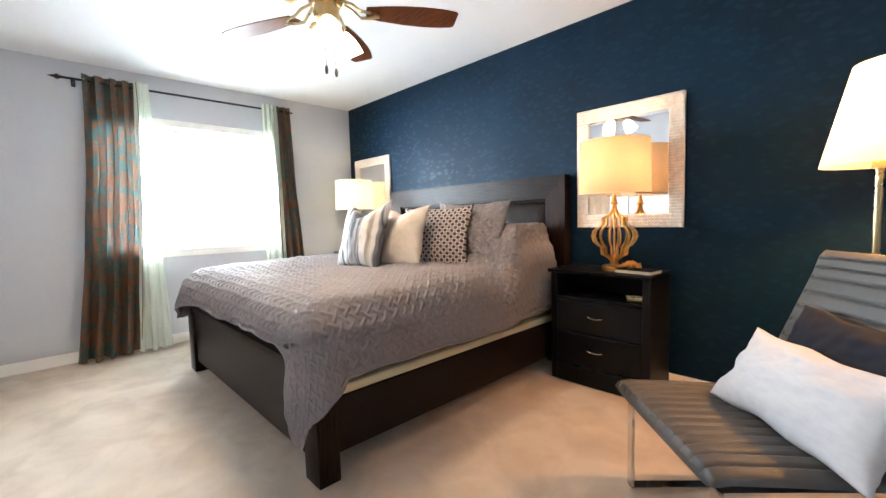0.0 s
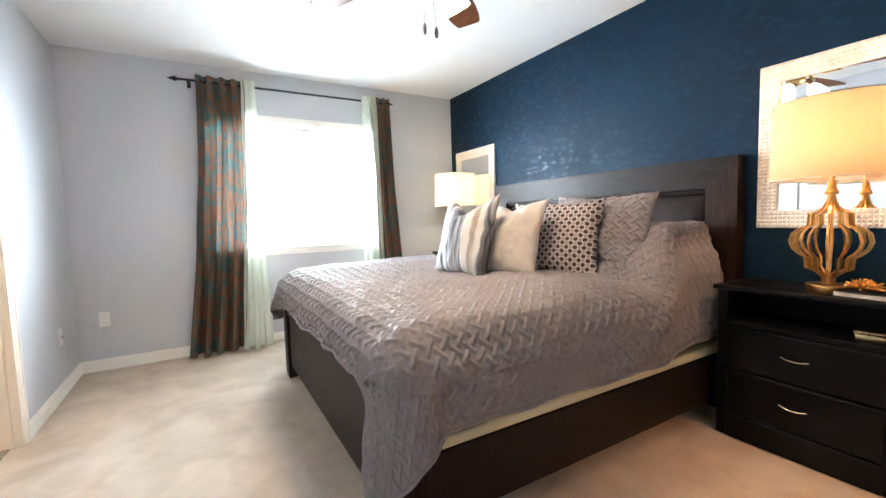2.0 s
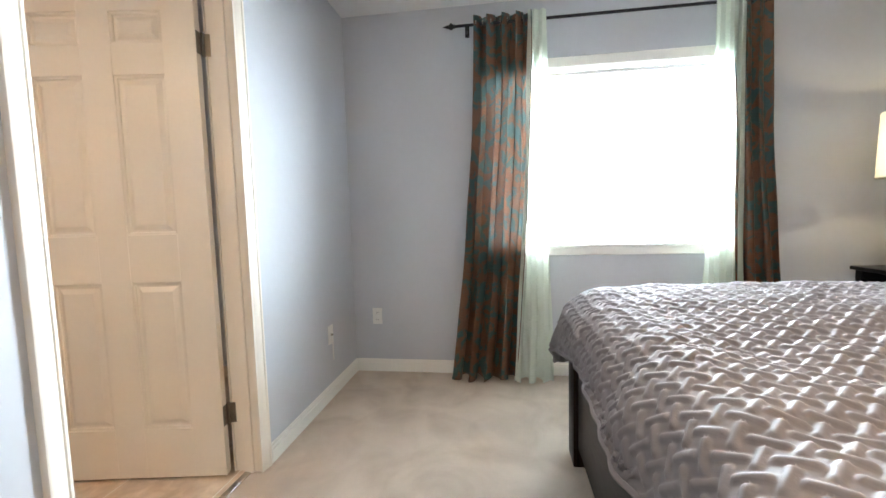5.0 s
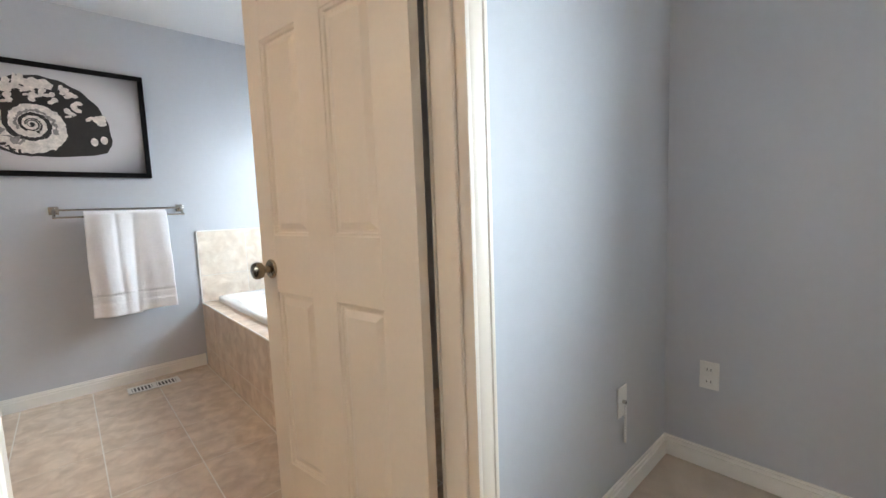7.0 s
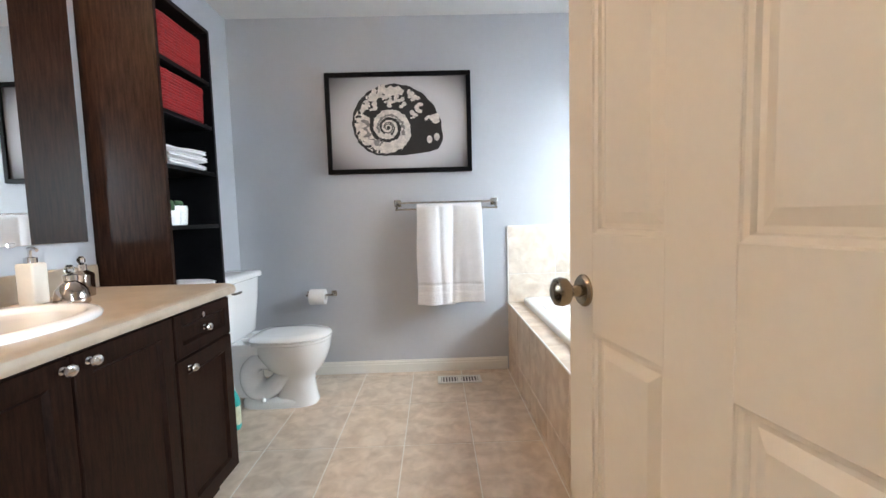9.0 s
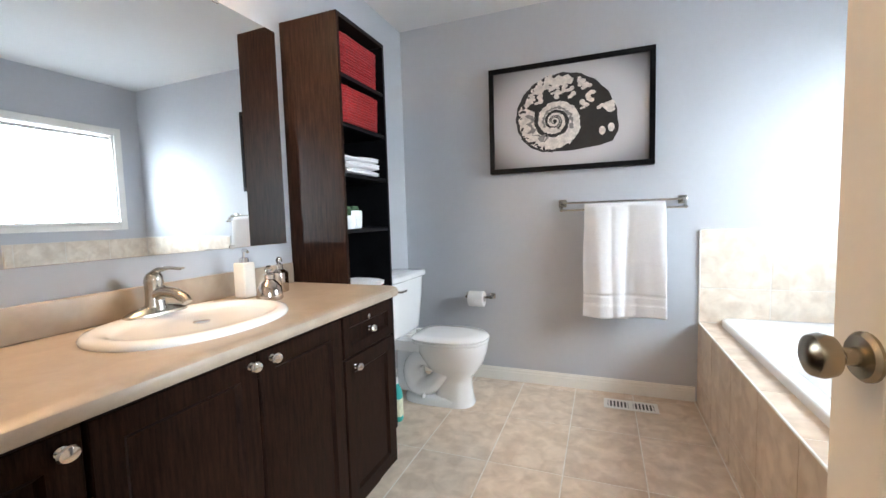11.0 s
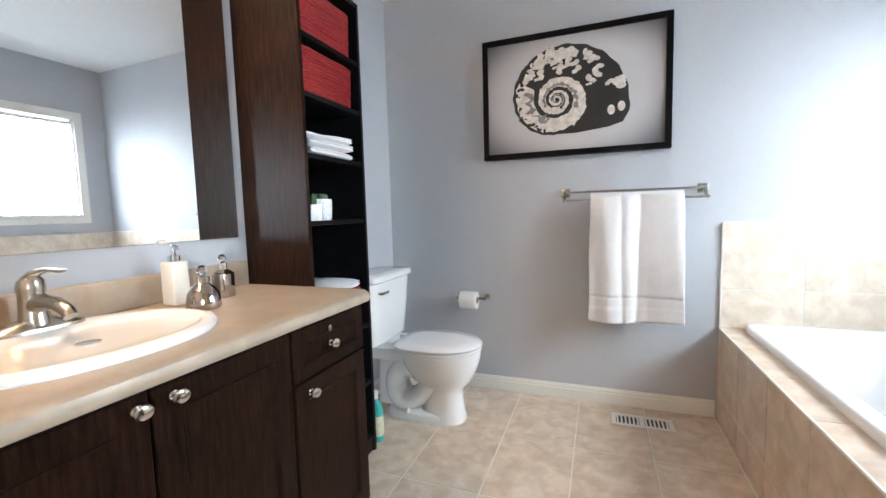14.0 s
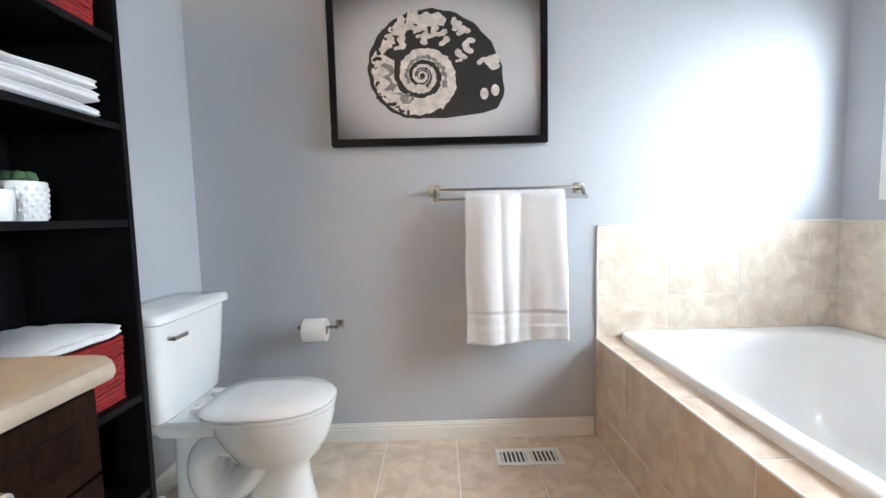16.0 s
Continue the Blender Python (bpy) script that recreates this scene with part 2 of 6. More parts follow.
def curtain_material():
    m = material("brown_teal_jacquard", (0.185, 0.092, 0.052), 0.42, vary=0.2, scale=6, fine=120, bump=0.2, bump_scale=400, dist=0.001)
    n, l, b = plain_nodes(m)
    tc = n.new("ShaderNodeTexCoord")
    nz = n.new("ShaderNodeTexNoise")
    nz.inputs["Scale"].default_value, nz.inputs["Detail"].default_value, nz.inputs["Distortion"].default_value = 8.0, 2.5, 2.0
    l.new(tc.outputs["Object"], nz.inputs["Vector"])
    rp = n.new("ShaderNodeValToRGB")
    rp.color_ramp.elements[0].position, rp.color_ramp.elements[1].position = 0.50, 0.54
    rp.color_ramp.elements[0].color, rp.color_ramp.elements[1].color = (0, 0, 0, 1), (1, 1, 1, 1)
    l.new(nz.outputs["Fac"], rp.inputs["Fac"])
    old = b.inputs["Base Color"].links[0].from_socket
    mx = n.new("ShaderNodeMix")
    mx.data_type = "RGBA"
    l.new(rp.outputs["Color"], mx.inputs["Factor"])
    l.new(old, mx.inputs["A"])
    mx.inputs["B"].default_value = (0.065, 0.115, 0.108, 1)
    l.new(mx.outputs["Result"], b.inputs["Base Color"])
    tr = n.new("ShaderNodeBsdfTranslucent")
    l.new(mx.outputs["Result"], tr.inputs["Color"])
    ms = n.new("ShaderNodeMixShader")
    ms.inputs["Fac"].default_value = 0.32
    l.new(b.outputs[0], ms.inputs[1])
    l.new(tr.outputs[0], ms.inputs[2])
    tp = n.new("ShaderNodeBsdfTransparent")
    m2 = n.new("ShaderNodeMixShader")
    m2.inputs["Fac"].default_value = 0.085
    l.new(ms.outputs[0], m2.inputs[1])
    l.new(tp.outputs[0], m2.inputs[2])
    l.new(m2.outputs[0], n["Material Output"].inputs["Surface"])
    return m


def sheer_material(name, colour, clear):
    m = material(name, colour, 0.8, vary=0.05, bump=0.2, bump_scale=500, spec=0.1)
    n, l, b = plain_nodes(m)
    tr = n.new("ShaderNodeBsdfTranslucent")
    tr.inputs["Color"].default_value = (*colour, 1)
    tp = n.new("ShaderNodeBsdfTransparent")
    m1, m2 = n.new("ShaderNodeMixShader"), n.new("ShaderNodeMixShader")
    m1.inputs["Fac"].default_value, m2.inputs["Fac"].default_value = 0.55, clear
    l.new(b.outputs[0], m1.inputs[1])
    l.new(tr.outputs[0], m1.inputs[2])
    l.new(m1.outputs[0], m2.inputs[1])
    l.new(tp.outputs[0], m2.inputs[2])
    l.new(m2.outputs[0], n["Material Output"].inputs["Surface"])
    return m


def glass_material():
    m = bpy.data.materials.new("window_glass")
    m.use_nodes = True
    b = m.node_tree.nodes["Principled BSDF"]
    b.inputs["Transmission Weight"].default_value, b.inputs["Roughness"].default_value, b.inputs["IOR"].default_value = 1.0, 0.0, 1.45
    return m


def mirror_material():
    m = bpy.data.materials.new("mirror_silver")
    m.use_nodes = True
    b = m.node_tree.nodes["Principled BSDF"]
    b.inputs["Base Color"].default_value = (0.88, 0.89, 0.89, 1)
    b.inputs["Metallic"].default_value, b.inputs["Roughness"].default_value = 1.0, 0.01
    return m


def glow_material(name, colour, strength):
    m = bpy.data.materials.new(name)
    m.use_nodes = True
    b = m.node_tree.nodes["Principled BSDF"]
    b.inputs["Base Color"].default_value = (*colour, 1)
    b.inputs["Emission Color"].default_value = (*colour, 1)
    b.inputs["Emission Strength"].default_value = strength
    return m


M_CURTAIN = curtain_material()
M_SHEER = sheer_material("pale_mint_sheer", (0.84, 0.90, 0.80), 0.22)
M_SHADE = sheer_material("ivory_lampshade", (0.46, 0.34, 0.22), 0.0)
# the ivory shade again, with brighter, whiter light put into its colour
M_SHADE_LIT_PALER = sheer_material("ivory_lampshade_lit_paler", (0.60, 0.56, 0.44), 0.0)
M_SHADE_W = sheer_material("white_lampshade", (0.46, 0.43, 0.38), 0.0)
M_GLASS = glass_material()
M_MIRROR = mirror_material()
M_FROST = glow_material("lit_frosted_glass", (1.0, 0.90, 0.74), 3.5)
M_FILAMENT = glow_material("lit_bulb", (1.0, 0.82, 0.55), 8.0)

# ---- building helpers ----


def box(bm, x0, x1, y0, y1, z0, z1, bevel=0.0, seg=1):
    m = Matrix.Translation(((x0 + x1) / 2, (y0 + y1) / 2, (z0 + z1) / 2)) @ Matrix.Diagonal((x1 - x0, y1 - y0, z1 - z0, 1))
    r = bmesh.ops.create_cube(bm, size=1, matrix=m)
    if bevel:
        es = list({e for v in r["verts"] for e in v.link_edges})
        bmesh.ops.bevel(bm, geom=es, offset=bevel, segments=seg, affect="EDGES", profile=0.5)
    return bm


def boxed(*a, **k):
    return box(bmesh.new(), *a, **k)


def loft(bm, rings, cap0=True, cap1=True, close=True):
    vs = [[bm.verts.new(p) for p in r] for r in rings]
    n = len(vs[0])
    for a, b in zip(vs, vs[1:]):
        for i in range(n if close else n - 1):
            j = (i + 1) % n
            bm.faces.new((a[i], a[j], b[j], b[i]))
    if cap0:
        bm.faces.new(vs[0][::-1])
    if cap1:
        bm.faces.new(vs[-1])
    return bm


def oval(cx, cy, rx, ry, z, e=2.0, n=40):
    out = []
    for i in range(n):
        a = 2 * math.pi * i / n
        c, s = math.cos(a), math.sin(a)
        out.append((cx + rx * math.copysign(abs(c) ** (2 / e), c), cy + ry * math.copysign(abs(s) ** (2 / e), s), z))
    return out


def lathe(bm, profile, n=28, cx=0, cy=0, cap0=True, cap1=True):
    return loft(bm, [oval(cx, cy, max(r, 1e-4), max(r, 1e-4), z, 2, n) for r, z in profile], cap0, cap1)


def tube(bm, pts, r, n=10, closed=False):
    pts = [Vector(p) for p in pts]
    rings, k = [], len(pts)
    up = Vector((0.123, 0.31, 0.94)).normalized()
    for i, p in enumerate(pts):
        d = (pts[min(i + 1, k - 1)] - pts[max(i - 1, 0)]) if not closed else (pts[(i + 1) % k] - pts[i - 1])
        d.normalize()
        u = d.cross(up)
        u.normalize()
        v = d.cross(u)
        rad = r[i] if isinstance(r, (list, tuple)) else r
        rings.append([p + rad * (math.cos(2 * math.pi * j / n) * u + math.sin(2 * math.pi * j / n) * v) for j in range(n)])
    if closed:
        rings.append(rings[0])
    return loft(bm, rings, not closed, not closed)


def finish(name, bm, mat, smooth=35):
    bmesh.ops.recalc_face_normals(bm, faces=bm.faces[:])
    me = bpy.data.meshes.new(name)
    bm.to_mesh(me)
    bm.free()
    me.materials.append(mat)
    if smooth:
        me.polygons.foreach_set("use_smooth", [True] * len(me.polygons))
        me.set_sharp_from_angle(angle=radians(smooth))
    return me


def part(name, bm, mat, parent, label="", smooth=35):
    ob = new(name, finish(name, bm, mat, smooth))
    ob.parent = parent
    return tagged(ob, label)


def thing(name, at, label, category, rz=0, group="", rx=0, ry=0):
    ob = new(name)
    ob.empty_display_size = 0.1
    ob.matrix_world = pose(*at, rx, ry, rz)
    return tagged(ob, label, category, group)


def structure(name, bm, mat, label="", smooth=0):
    ob = new(name, finish(name, bm, mat, smooth))
    return tagged(ob, label or name.replace("_", " "), "structure", kind="structure")


def surface(name, fn, nu, nv, mat, parent, thick=0.0, label=""):
    """A cloth-like sheet from fn(u, v), u and v from 0 to 1."""
    vs = [fn(i / nu, j / nv) for j in range(nv + 1) for i in range(nu + 1)]
    fs = [(j * (nu + 1) + i, j * (nu + 1) + i + 1, (j + 1) * (nu + 1) + i + 1, (j + 1) * (nu + 1) + i) for j in range(nv) for i in range(nu)]
    me = bpy.data.meshes.new(name)
    me.from_pydata([tuple(v) for v in vs], [], fs)
    me.materials.append(mat)
    me.polygons.foreach_set("use_smooth", [True] * len(me.polygons))
    ob = new(name, me)
    if parent:
        ob.parent = parent
    if thick:
        md = ob.modifiers.new("thickness", "SOLIDIFY")
        md.thickness, md.offset = thick, 0
    return tagged(ob, label)


# ---- structure ----
W, N, CEIL = -4.57, 2.86, 2.46          # west window wall, north blue wall, ceiling
SB, SN = -0.55, -0.67                   # the two faces of the wall between bedroom and bathroom
S, E = -3.43, -1.525                    # bathroom's south and east walls
EB = 1.9                                # bedroom's east wall
DX0, DX1, DH = -3.357, -2.585, 2.04      # bathroom door opening
TX, TN, DECK = -3.40, -1.91, 0.48       # bath surround: front, north end, deck height
WIN = (0.41, 1.86, 0.88, 2.02)
BWIN = (-3.19, -2.14, 1.17, 2.00)

bm = bmesh.new()
y = S - 0.12
for y0, y1, z0, z1 in (BWIN, WIN):
    box(bm, W - 0.16, W, y, y0, 0, CEIL)
    box(bm, W - 0.16, W, y0, y1, 0, z0)
    box(bm, W - 0.16, W, y0, y1, z1, CEIL)
    y = y1
box(bm, W - 0.16, W, y, N + 0.12, 0, CEIL)
structure("wall_west", bm, M_WALL, "pale grey painted wall with two windows")
structure("wall_north", boxed(W, EB, N, N + 0.12, 0, CEIL), M_BLUE, "navy blue feature wall with glossy leaf-patterned wallpaper")
structure("wall_east", boxed(EB, EB + 0.12, SN, N + 0.12, 0, CEIL), M_WALL, "pale grey painted bedroom wall")
bm = bmesh.new()
box(bm, W, DX0 - 0.02, SN, SB, 0, CEIL)
box(bm, DX1 + 0.02, EB, SN, SB, 0, CEIL)
box(bm, DX0 - 0.02, DX1 + 0.02, SN, SB, DH + 0.02, CEIL)
structure("wall_middle", bm, M_WALL, "pale grey wall with the doorway to the bathroom")
structure("wall_bath_south", boxed(W, E + 0.12, S - 0.12, S, 0, CEIL), M_WALL, "pale grey painted bathroom wall")
structure("wall_bath_east", boxed(E, E + 0.12, S, SN, 0, CEIL), M_WALL, "pale grey painted bathroom wall behind the vanity")
structure("wall_bath_partition", boxed(W, TX - 0.01, TN, TN + 0.12, 0, CEIL), M_WALL, "short partition wall at the end of the bathtub")
structure("ceiling_bedroom", boxed(W - 0.16, EB + 0.12, (SB + SN) / 2, N + 0.12, CEIL, CEIL + 0.1), M_CEIL, "white painted bedroom ceiling")
structure("ceiling_bathroom", boxed(W - 0.16, E + 0.12, S - 0.12, (SB + SN) / 2 - 0.001, CEIL, CEIL + 0.1), M_CEIL, "white painted bathroom ceiling")


def carpet():
    """Thick pile with faint tracks and dents."""
    nx, ny = 160, 90
    x0, x1, y0, y1 = W, EB, SB - 0.06, N
    vs, fs = [], []
    for j in range(ny + 1):
        for i in range(nx + 1):
            x, y = x0 + (x1 - x0) * i / nx, y0 + (y1 - y0) * j / ny
            h = 0.5 * noise.noise(Vector((x * 3.0, y * 3.0, 1.0))) + 0.5 * noise.noise(Vector((x * 9.0, y * 9.0, 4.0)))
            vs.append((x, y, -0.004 + 0.004 * h))
    for j in range(ny):
        for i in range(nx):
            a = j * (nx + 1) + i
            fs.append((a, a + 1, a + nx + 2, a + nx + 1))
    me = bpy.data.meshes.new("floor_carpet")
    me.from_pydata(vs, [], fs)
    me.materials.append(M_CARPET)
    me.polygons.foreach_set("use_smooth", [True] * len(me.polygons))
    tagged(new("floor_carpet", me), "beige cut-pile bedroom carpet with faint tracks", "floor", kind="structure")


carpet()
structure("subfloor", boxed(W - 0.16, EB + 0.12, S - 0.12, N + 0.12, -0.14, -0.03), M_GROUT, "concrete slab below the floors")
floor_tiles = structure("floor_bathroom", boxed(W, E, S, SB - 0.06, -0.03, -0.0012), M_GROUT, "bathroom floor of beige stone tiles with pale grout")


def baseboard(x0, y0, x1, y1, nx, ny):
    """A moulded skirting along a wall; (nx, ny) points into the room."""
    bm = bmesh.new()
    for d, z0, z1 in ((0.016, 0, 0.062), (0.012, 0.062, 0.078), (0.007, 0.078, 0.088)):
        xs = sorted((x0, x1)) if nx == 0 else sorted((x0, x0 + nx * d))
        ys = sorted((y0, y1)) if ny == 0 else sorted((y0, y0 + ny * d))
        box(bm, xs[0], xs[1], ys[0], ys[1], z0, z1, 0.0015)
    structure("baseboard", bm, M_TRIM, "white moulded skirting board at the foot of the wall")


baseboard(W, SB, W, N - 0.016, 1, 0)
baseboard(W + 0.016, N, EB, N, 0, -1)
baseboard(W + 0.016, SB, DX0 - 0.065, SB, 0, 1)
baseboard(DX1 + 0.065, SB, EB, SB, 0, 1)
baseboard(TX + 0.01, S, E, S, 0, 1)
baseboard(E, S + 0.016, E, -2.22, -1, 0)
baseboard(DX1 + 0.065, SN, E - 0.62, SN, 0, -1)
baseboard(TX - 0.01, TN + 0.01, TX - 0.01, TN + 0.115, 1, 0)


def casing(bm, x0, x1, y, out, z0, z1, inner):
    """One leg of a moulded door casing on the wall face y; out is +1 or -1; inner tells on which side the opening lies."""
    w = x1 - x0
    prof = [(0.0, 0.0), (0.0, 0.007), (0.06, 0.009), (0.14, 0.009), (0.19, 0.0065), (0.26, 0.0085), (0.36, 0.011), (0.60, 0.013), (0.76, 0.0145), (0.80, 0.018), (0.90, 0.0195), (0.97, 0.018), (1.0, 0.014), (1.0, 0.0)]
    rings = [[((x1 - f * w) if inner > 0 else (x0 + f * w), y + out * d, z) for f, d in prof] for z in (z0, z1)]
    loft(bm, rings)


door_frame = tagged(new("door_frame_1"), "cream moulded door casing round the bathroom doorway", "structure", kind="structure")
for yy, out in ((SB, 1), (SN, -1)):
    for x0, x1, inner in ((DX0 - 0.058, DX0 + 0.004, 1), (DX1 - 0.004, DX1 + 0.058, -1)):
        bm = bmesh.new()
        casing(bm, x0, x1, yy, out, 0, DH + 0.06, inner)
        part("casing", bm, M_DOOR, door_frame)
    bm = bmesh.new()
    box(bm, DX0 + 0.004, DX1 - 0.004, min(yy, yy + out * 0.016), max(yy, yy + out * 0.016), DH, DH + 0.06, 0.002)
    part("head_casing", bm, M_DOOR, door_frame)
for x0, x1 in ((DX0 - 0.018, DX0), (DX1, DX1 + 0.018)):
    part("jamb", boxed(x0, x1, SN + 0.001, SB - 0.001, 0, DH, 0.002), M_DOOR, door_frame)
for x0, x1 in ((DX0, DX0 + 0.012), (DX1 - 0.012, DX1)):
    part("door_stop", boxed(x0, x1, SN + 0.045, SB - 0.03, 0, DH, 0.003), M_DOOR, door_frame)
part("head_jamb", boxed(DX0, DX1, SN + 0.001, SB - 0.001, DH, DH + 0.018, 0.002), M_DOOR, door_frame)
part("threshold", boxed(DX0, DX1, SB - 0.075, SB - 0.045, -0.004, 0.006, 0.003), M_NICKEL, door_frame, "thin metal carpet strip")


def panel_door():
    d = tagged(new("door_1"), "cream six-panel interior door standing open into the bathroom", "door", kind="structure")
    d.matrix_world = pose(-3.305, -0.678, 0.012, 0, 0, -81)
    t, w, h = 0.035, 0.752, 2.02
    cols = ((0.0, 0.132), (0.335, 0.458), (0.660, w))
    rows = ((0.0, 0.215), (0.845, 1.042), (1.680, 1.80), (1.925, h))
    for a, b in cols:
        part("stile", boxed(a, b, -t, 0, 0, h, 0.0012), M_DOOR, d)
    for (a0, a1), (b0, b1) in zip(cols, cols[1:]):
        for z0, z1 in rows:
            part("rail", boxed(a1, b0, -t, -0.0004, z0, z1, 0.0008), M_DOOR, d)
        for (z0, z1), (z2, z3) in zip(rows, rows[1:]):
            bm = bmesh.new()
            for sgn, face in ((1, 0.0), (-1, -t)):
                rings = []
                for inset, dep in ((-0.002, 0.0004), (0.002, 0.005), (0.009, 0.007), (0.012, 0.0135), (0.020, 0.0140), (0.040, 0.004), (0.042, 0.004)):
                    yy = face - sgn * dep
                    rings.append([(a1 + inset, yy, z1 + inset), (b0 - inset, yy, z1 + inset), (b0 - inset, yy, z2 - inset), (a1 + inset, yy, z2 - inset)])
                loft(bm, rings, False, True)
            part("panel", bm, M_DOOR, d, smooth=20)
    for sgn, y0 in ((1, 0.0), (-1, -t)):
        bm = bmesh.new()
        lathe(bm, [(0.033, 0.0), (0.033, 0.004), (0.028, 0.009), (0.013, 0.011), (0.011, 0.028), (0.016, 0.032), (0.027, 0.040), (0.030, 0.052), (0.027, 0.063), (0.016, 0.069), (0.003, 0.070)], 28)
        bmesh.ops.rotate(bm, verts=bm.verts[:], cent=(0, 0, 0), matrix=Matrix.Rotation(radians(-90 * sgn), 3, "X"))
        bmesh.ops.translate(bm, verts=bm.verts[:], vec=(w - 0.062, y0, 0.925))
        part("door_knob", bm, M_KNOB, d, "round aged metal door knob")
    part("latch_plate", boxed(w - 0.001, w + 0.0015, -t + 0.006, -0.006, 0.90, 0.955, 0.0005), M_BRASS, d)
    for z in (0.215, 1.76):
        bm = bmesh.new()
        box(bm, -0.0025, -0.0002, -0.032, -0.001, z, z + 0.088, 0.0006)
        lathe(bm, [(0.0065, z - 0.003), (0.0065, z + 0.091)], 12, -0.006, -0.040)
        box(bm, -0.034, -0.006, -0.0455, -0.0425, z, z + 0.088, 0.0006)
        part("hinge", bm, M_HINGE, d, "dull bronze butt hinge")
    return d


panel_door()


def window(name, y0, y1, z0, z1, label, split):
    w = tagged(new(name), label, "window", kind="structure")
    x = W
    for a0, a1, b0, b1 in ((y0 - 0.062, y0, z0 - 0.062, z1 + 0.062), (y1, y1 + 0.062, z0 - 0.062, z1 + 0.062)):
        part("side_casing", boxed(x, x + 0.018, a0, a1, b0, b1, 0.003), M_TRIM, w)
    part("head_casing", boxed(x, x + 0.018, y0, y1, z1, z1 + 0.062, 0.003), M_TRIM, w)
    bm = boxed(x, x + 0.018, y0, y1, z0 - 0.062, z0 - 0.012, 0.003)
    part("apron", bm, M_TRIM, w)
    part("window_sill", boxed(x - 0.1, x + 0.028, y0 + 0.0005, y1 - 0.0005, z0 - 0.012, z0 + 0.010, 0.004), M_TRIM, w)
    for a0, a1, b0, b1, nm in ((y0, y0 + 0.012, z0, z1, "reveal"), (y1 - 0.012, y1, z0, z1, "reveal"), (y0, y1, z1 - 0.012, z1, "reveal")):
        part(nm, boxed(x - 0.155, x - 0.001, a0, a1, b0 + 0.01, b1, 0.001), M_TRIM, w)
    fx = x - 0.135
    fr = bmesh.new()
    for a0, a1, b0, b1 in ((y0 + 0.012, y0 + 0.06, z0, z1 - 0.012), (y1 - 0.06, y1 - 0.012, z0, z1 - 0.012), (y0 + 0.06, y1 - 0.06, z0, z0 + 0.05), (y0 + 0.06, y1 - 0.06, z1 - 0.062, z1 - 0.012)):
        box(fr, fx - 0.02, fx + 0.02, a0, a1, b0, b1, 0.003)
    part("window_frame", fr, M_PLASTIC, w)
    edges = [y0 + 0.06] + [y0 + (y1 - y0) * s for s in split] + [y1 - 0.06]
    for s in edges[1:-1]:
        part("mullion", boxed(fx - 0.018, fx + 0.018, s - 0.025, s + 0.025, z0 + 0.05, z1 - 0.062, 0.003), M_PLASTIC, w)
    for a, b in zip(edges, edges[1:]):
        g = part("pane", boxed(fx - 0.003, fx + 0.003, a, b, z0 + 0.05, z1 - 0.062), M_GLASS, w, smooth=0)
        g.visible_shadow = False
    return w


def blind(y0, y1, z0, z1, label, tilt):
    b = thing("venetian_blind", (W - 0.045, (y0 + y1) / 2, z1 - 0.016), label, "blind")
    hw = (y1 - y0) / 2 - 0.016
    part("headrail", boxed(-0.018, 0.018, -hw, hw, -0.028, 0, 0.002), M_SLAT, b)
    n = int((z1 - z0 - 0.07) / 0.0235)
    sl = boxed(-0.0125, 0.0125, -hw, hw, -0.0007, 0.0007)
    bmesh.ops.rotate(sl, verts=sl.verts[:], cent=(0, 0, 0), matrix=Matrix.Rotation(radians(tilt), 3, "Y"))
    me = finish("slat", sl, M_SLAT, 0)
    for i in range(n):
        o = new("slat", me)
        o.parent = b
        o.location = (0, 0, -0.045 - 0.0235 * i)
    part("bottom_rail", boxed(-0.013, 0.013, -hw, hw, -0.045 - 0.0235 * n - 0.012, -0.045 - 0.0235 * n, 0.002), M_SLAT, b)
    for yy in (-hw * 0.7, 0, hw * 0.7):
        part("ladder_cord", tube(bmesh.new(), [(0.0135, yy, -0.02), (0.0135, yy, -0.045 - 0.0235 * n)], 0.0009, 5), M_SLAT, b)
    part("tilt_wand", tube(bmesh.new(), [(0.022, hw - 0.09, -0.02), (0.022, hw - 0.09, -0.5)], 0.004, 6), M_PLASTIC, b)
    return b


window("window_1", *WIN, "white-framed bedroom window blown out by daylight", (0.5,))
blind(*WIN, "white venetian blind lowered in the bedroom window", 11)
window("window_2", *BWIN, "white-framed bathroom window above the bathtub", (0.42,))
blind(*BWIN, "white venetian blind lowered in the bathroom window", 34)

# the pale distance outside the windows
bm = bmesh.new()
box(bm, -60.2, -60, -60, 60, -20, 40)
structure("backdrop", bm, glow_material("pale_overcast_distance", (0.86, 0.93, 1.0), 6.0), "pale overcast distance outside the windows")

# ---- bedroom things ----


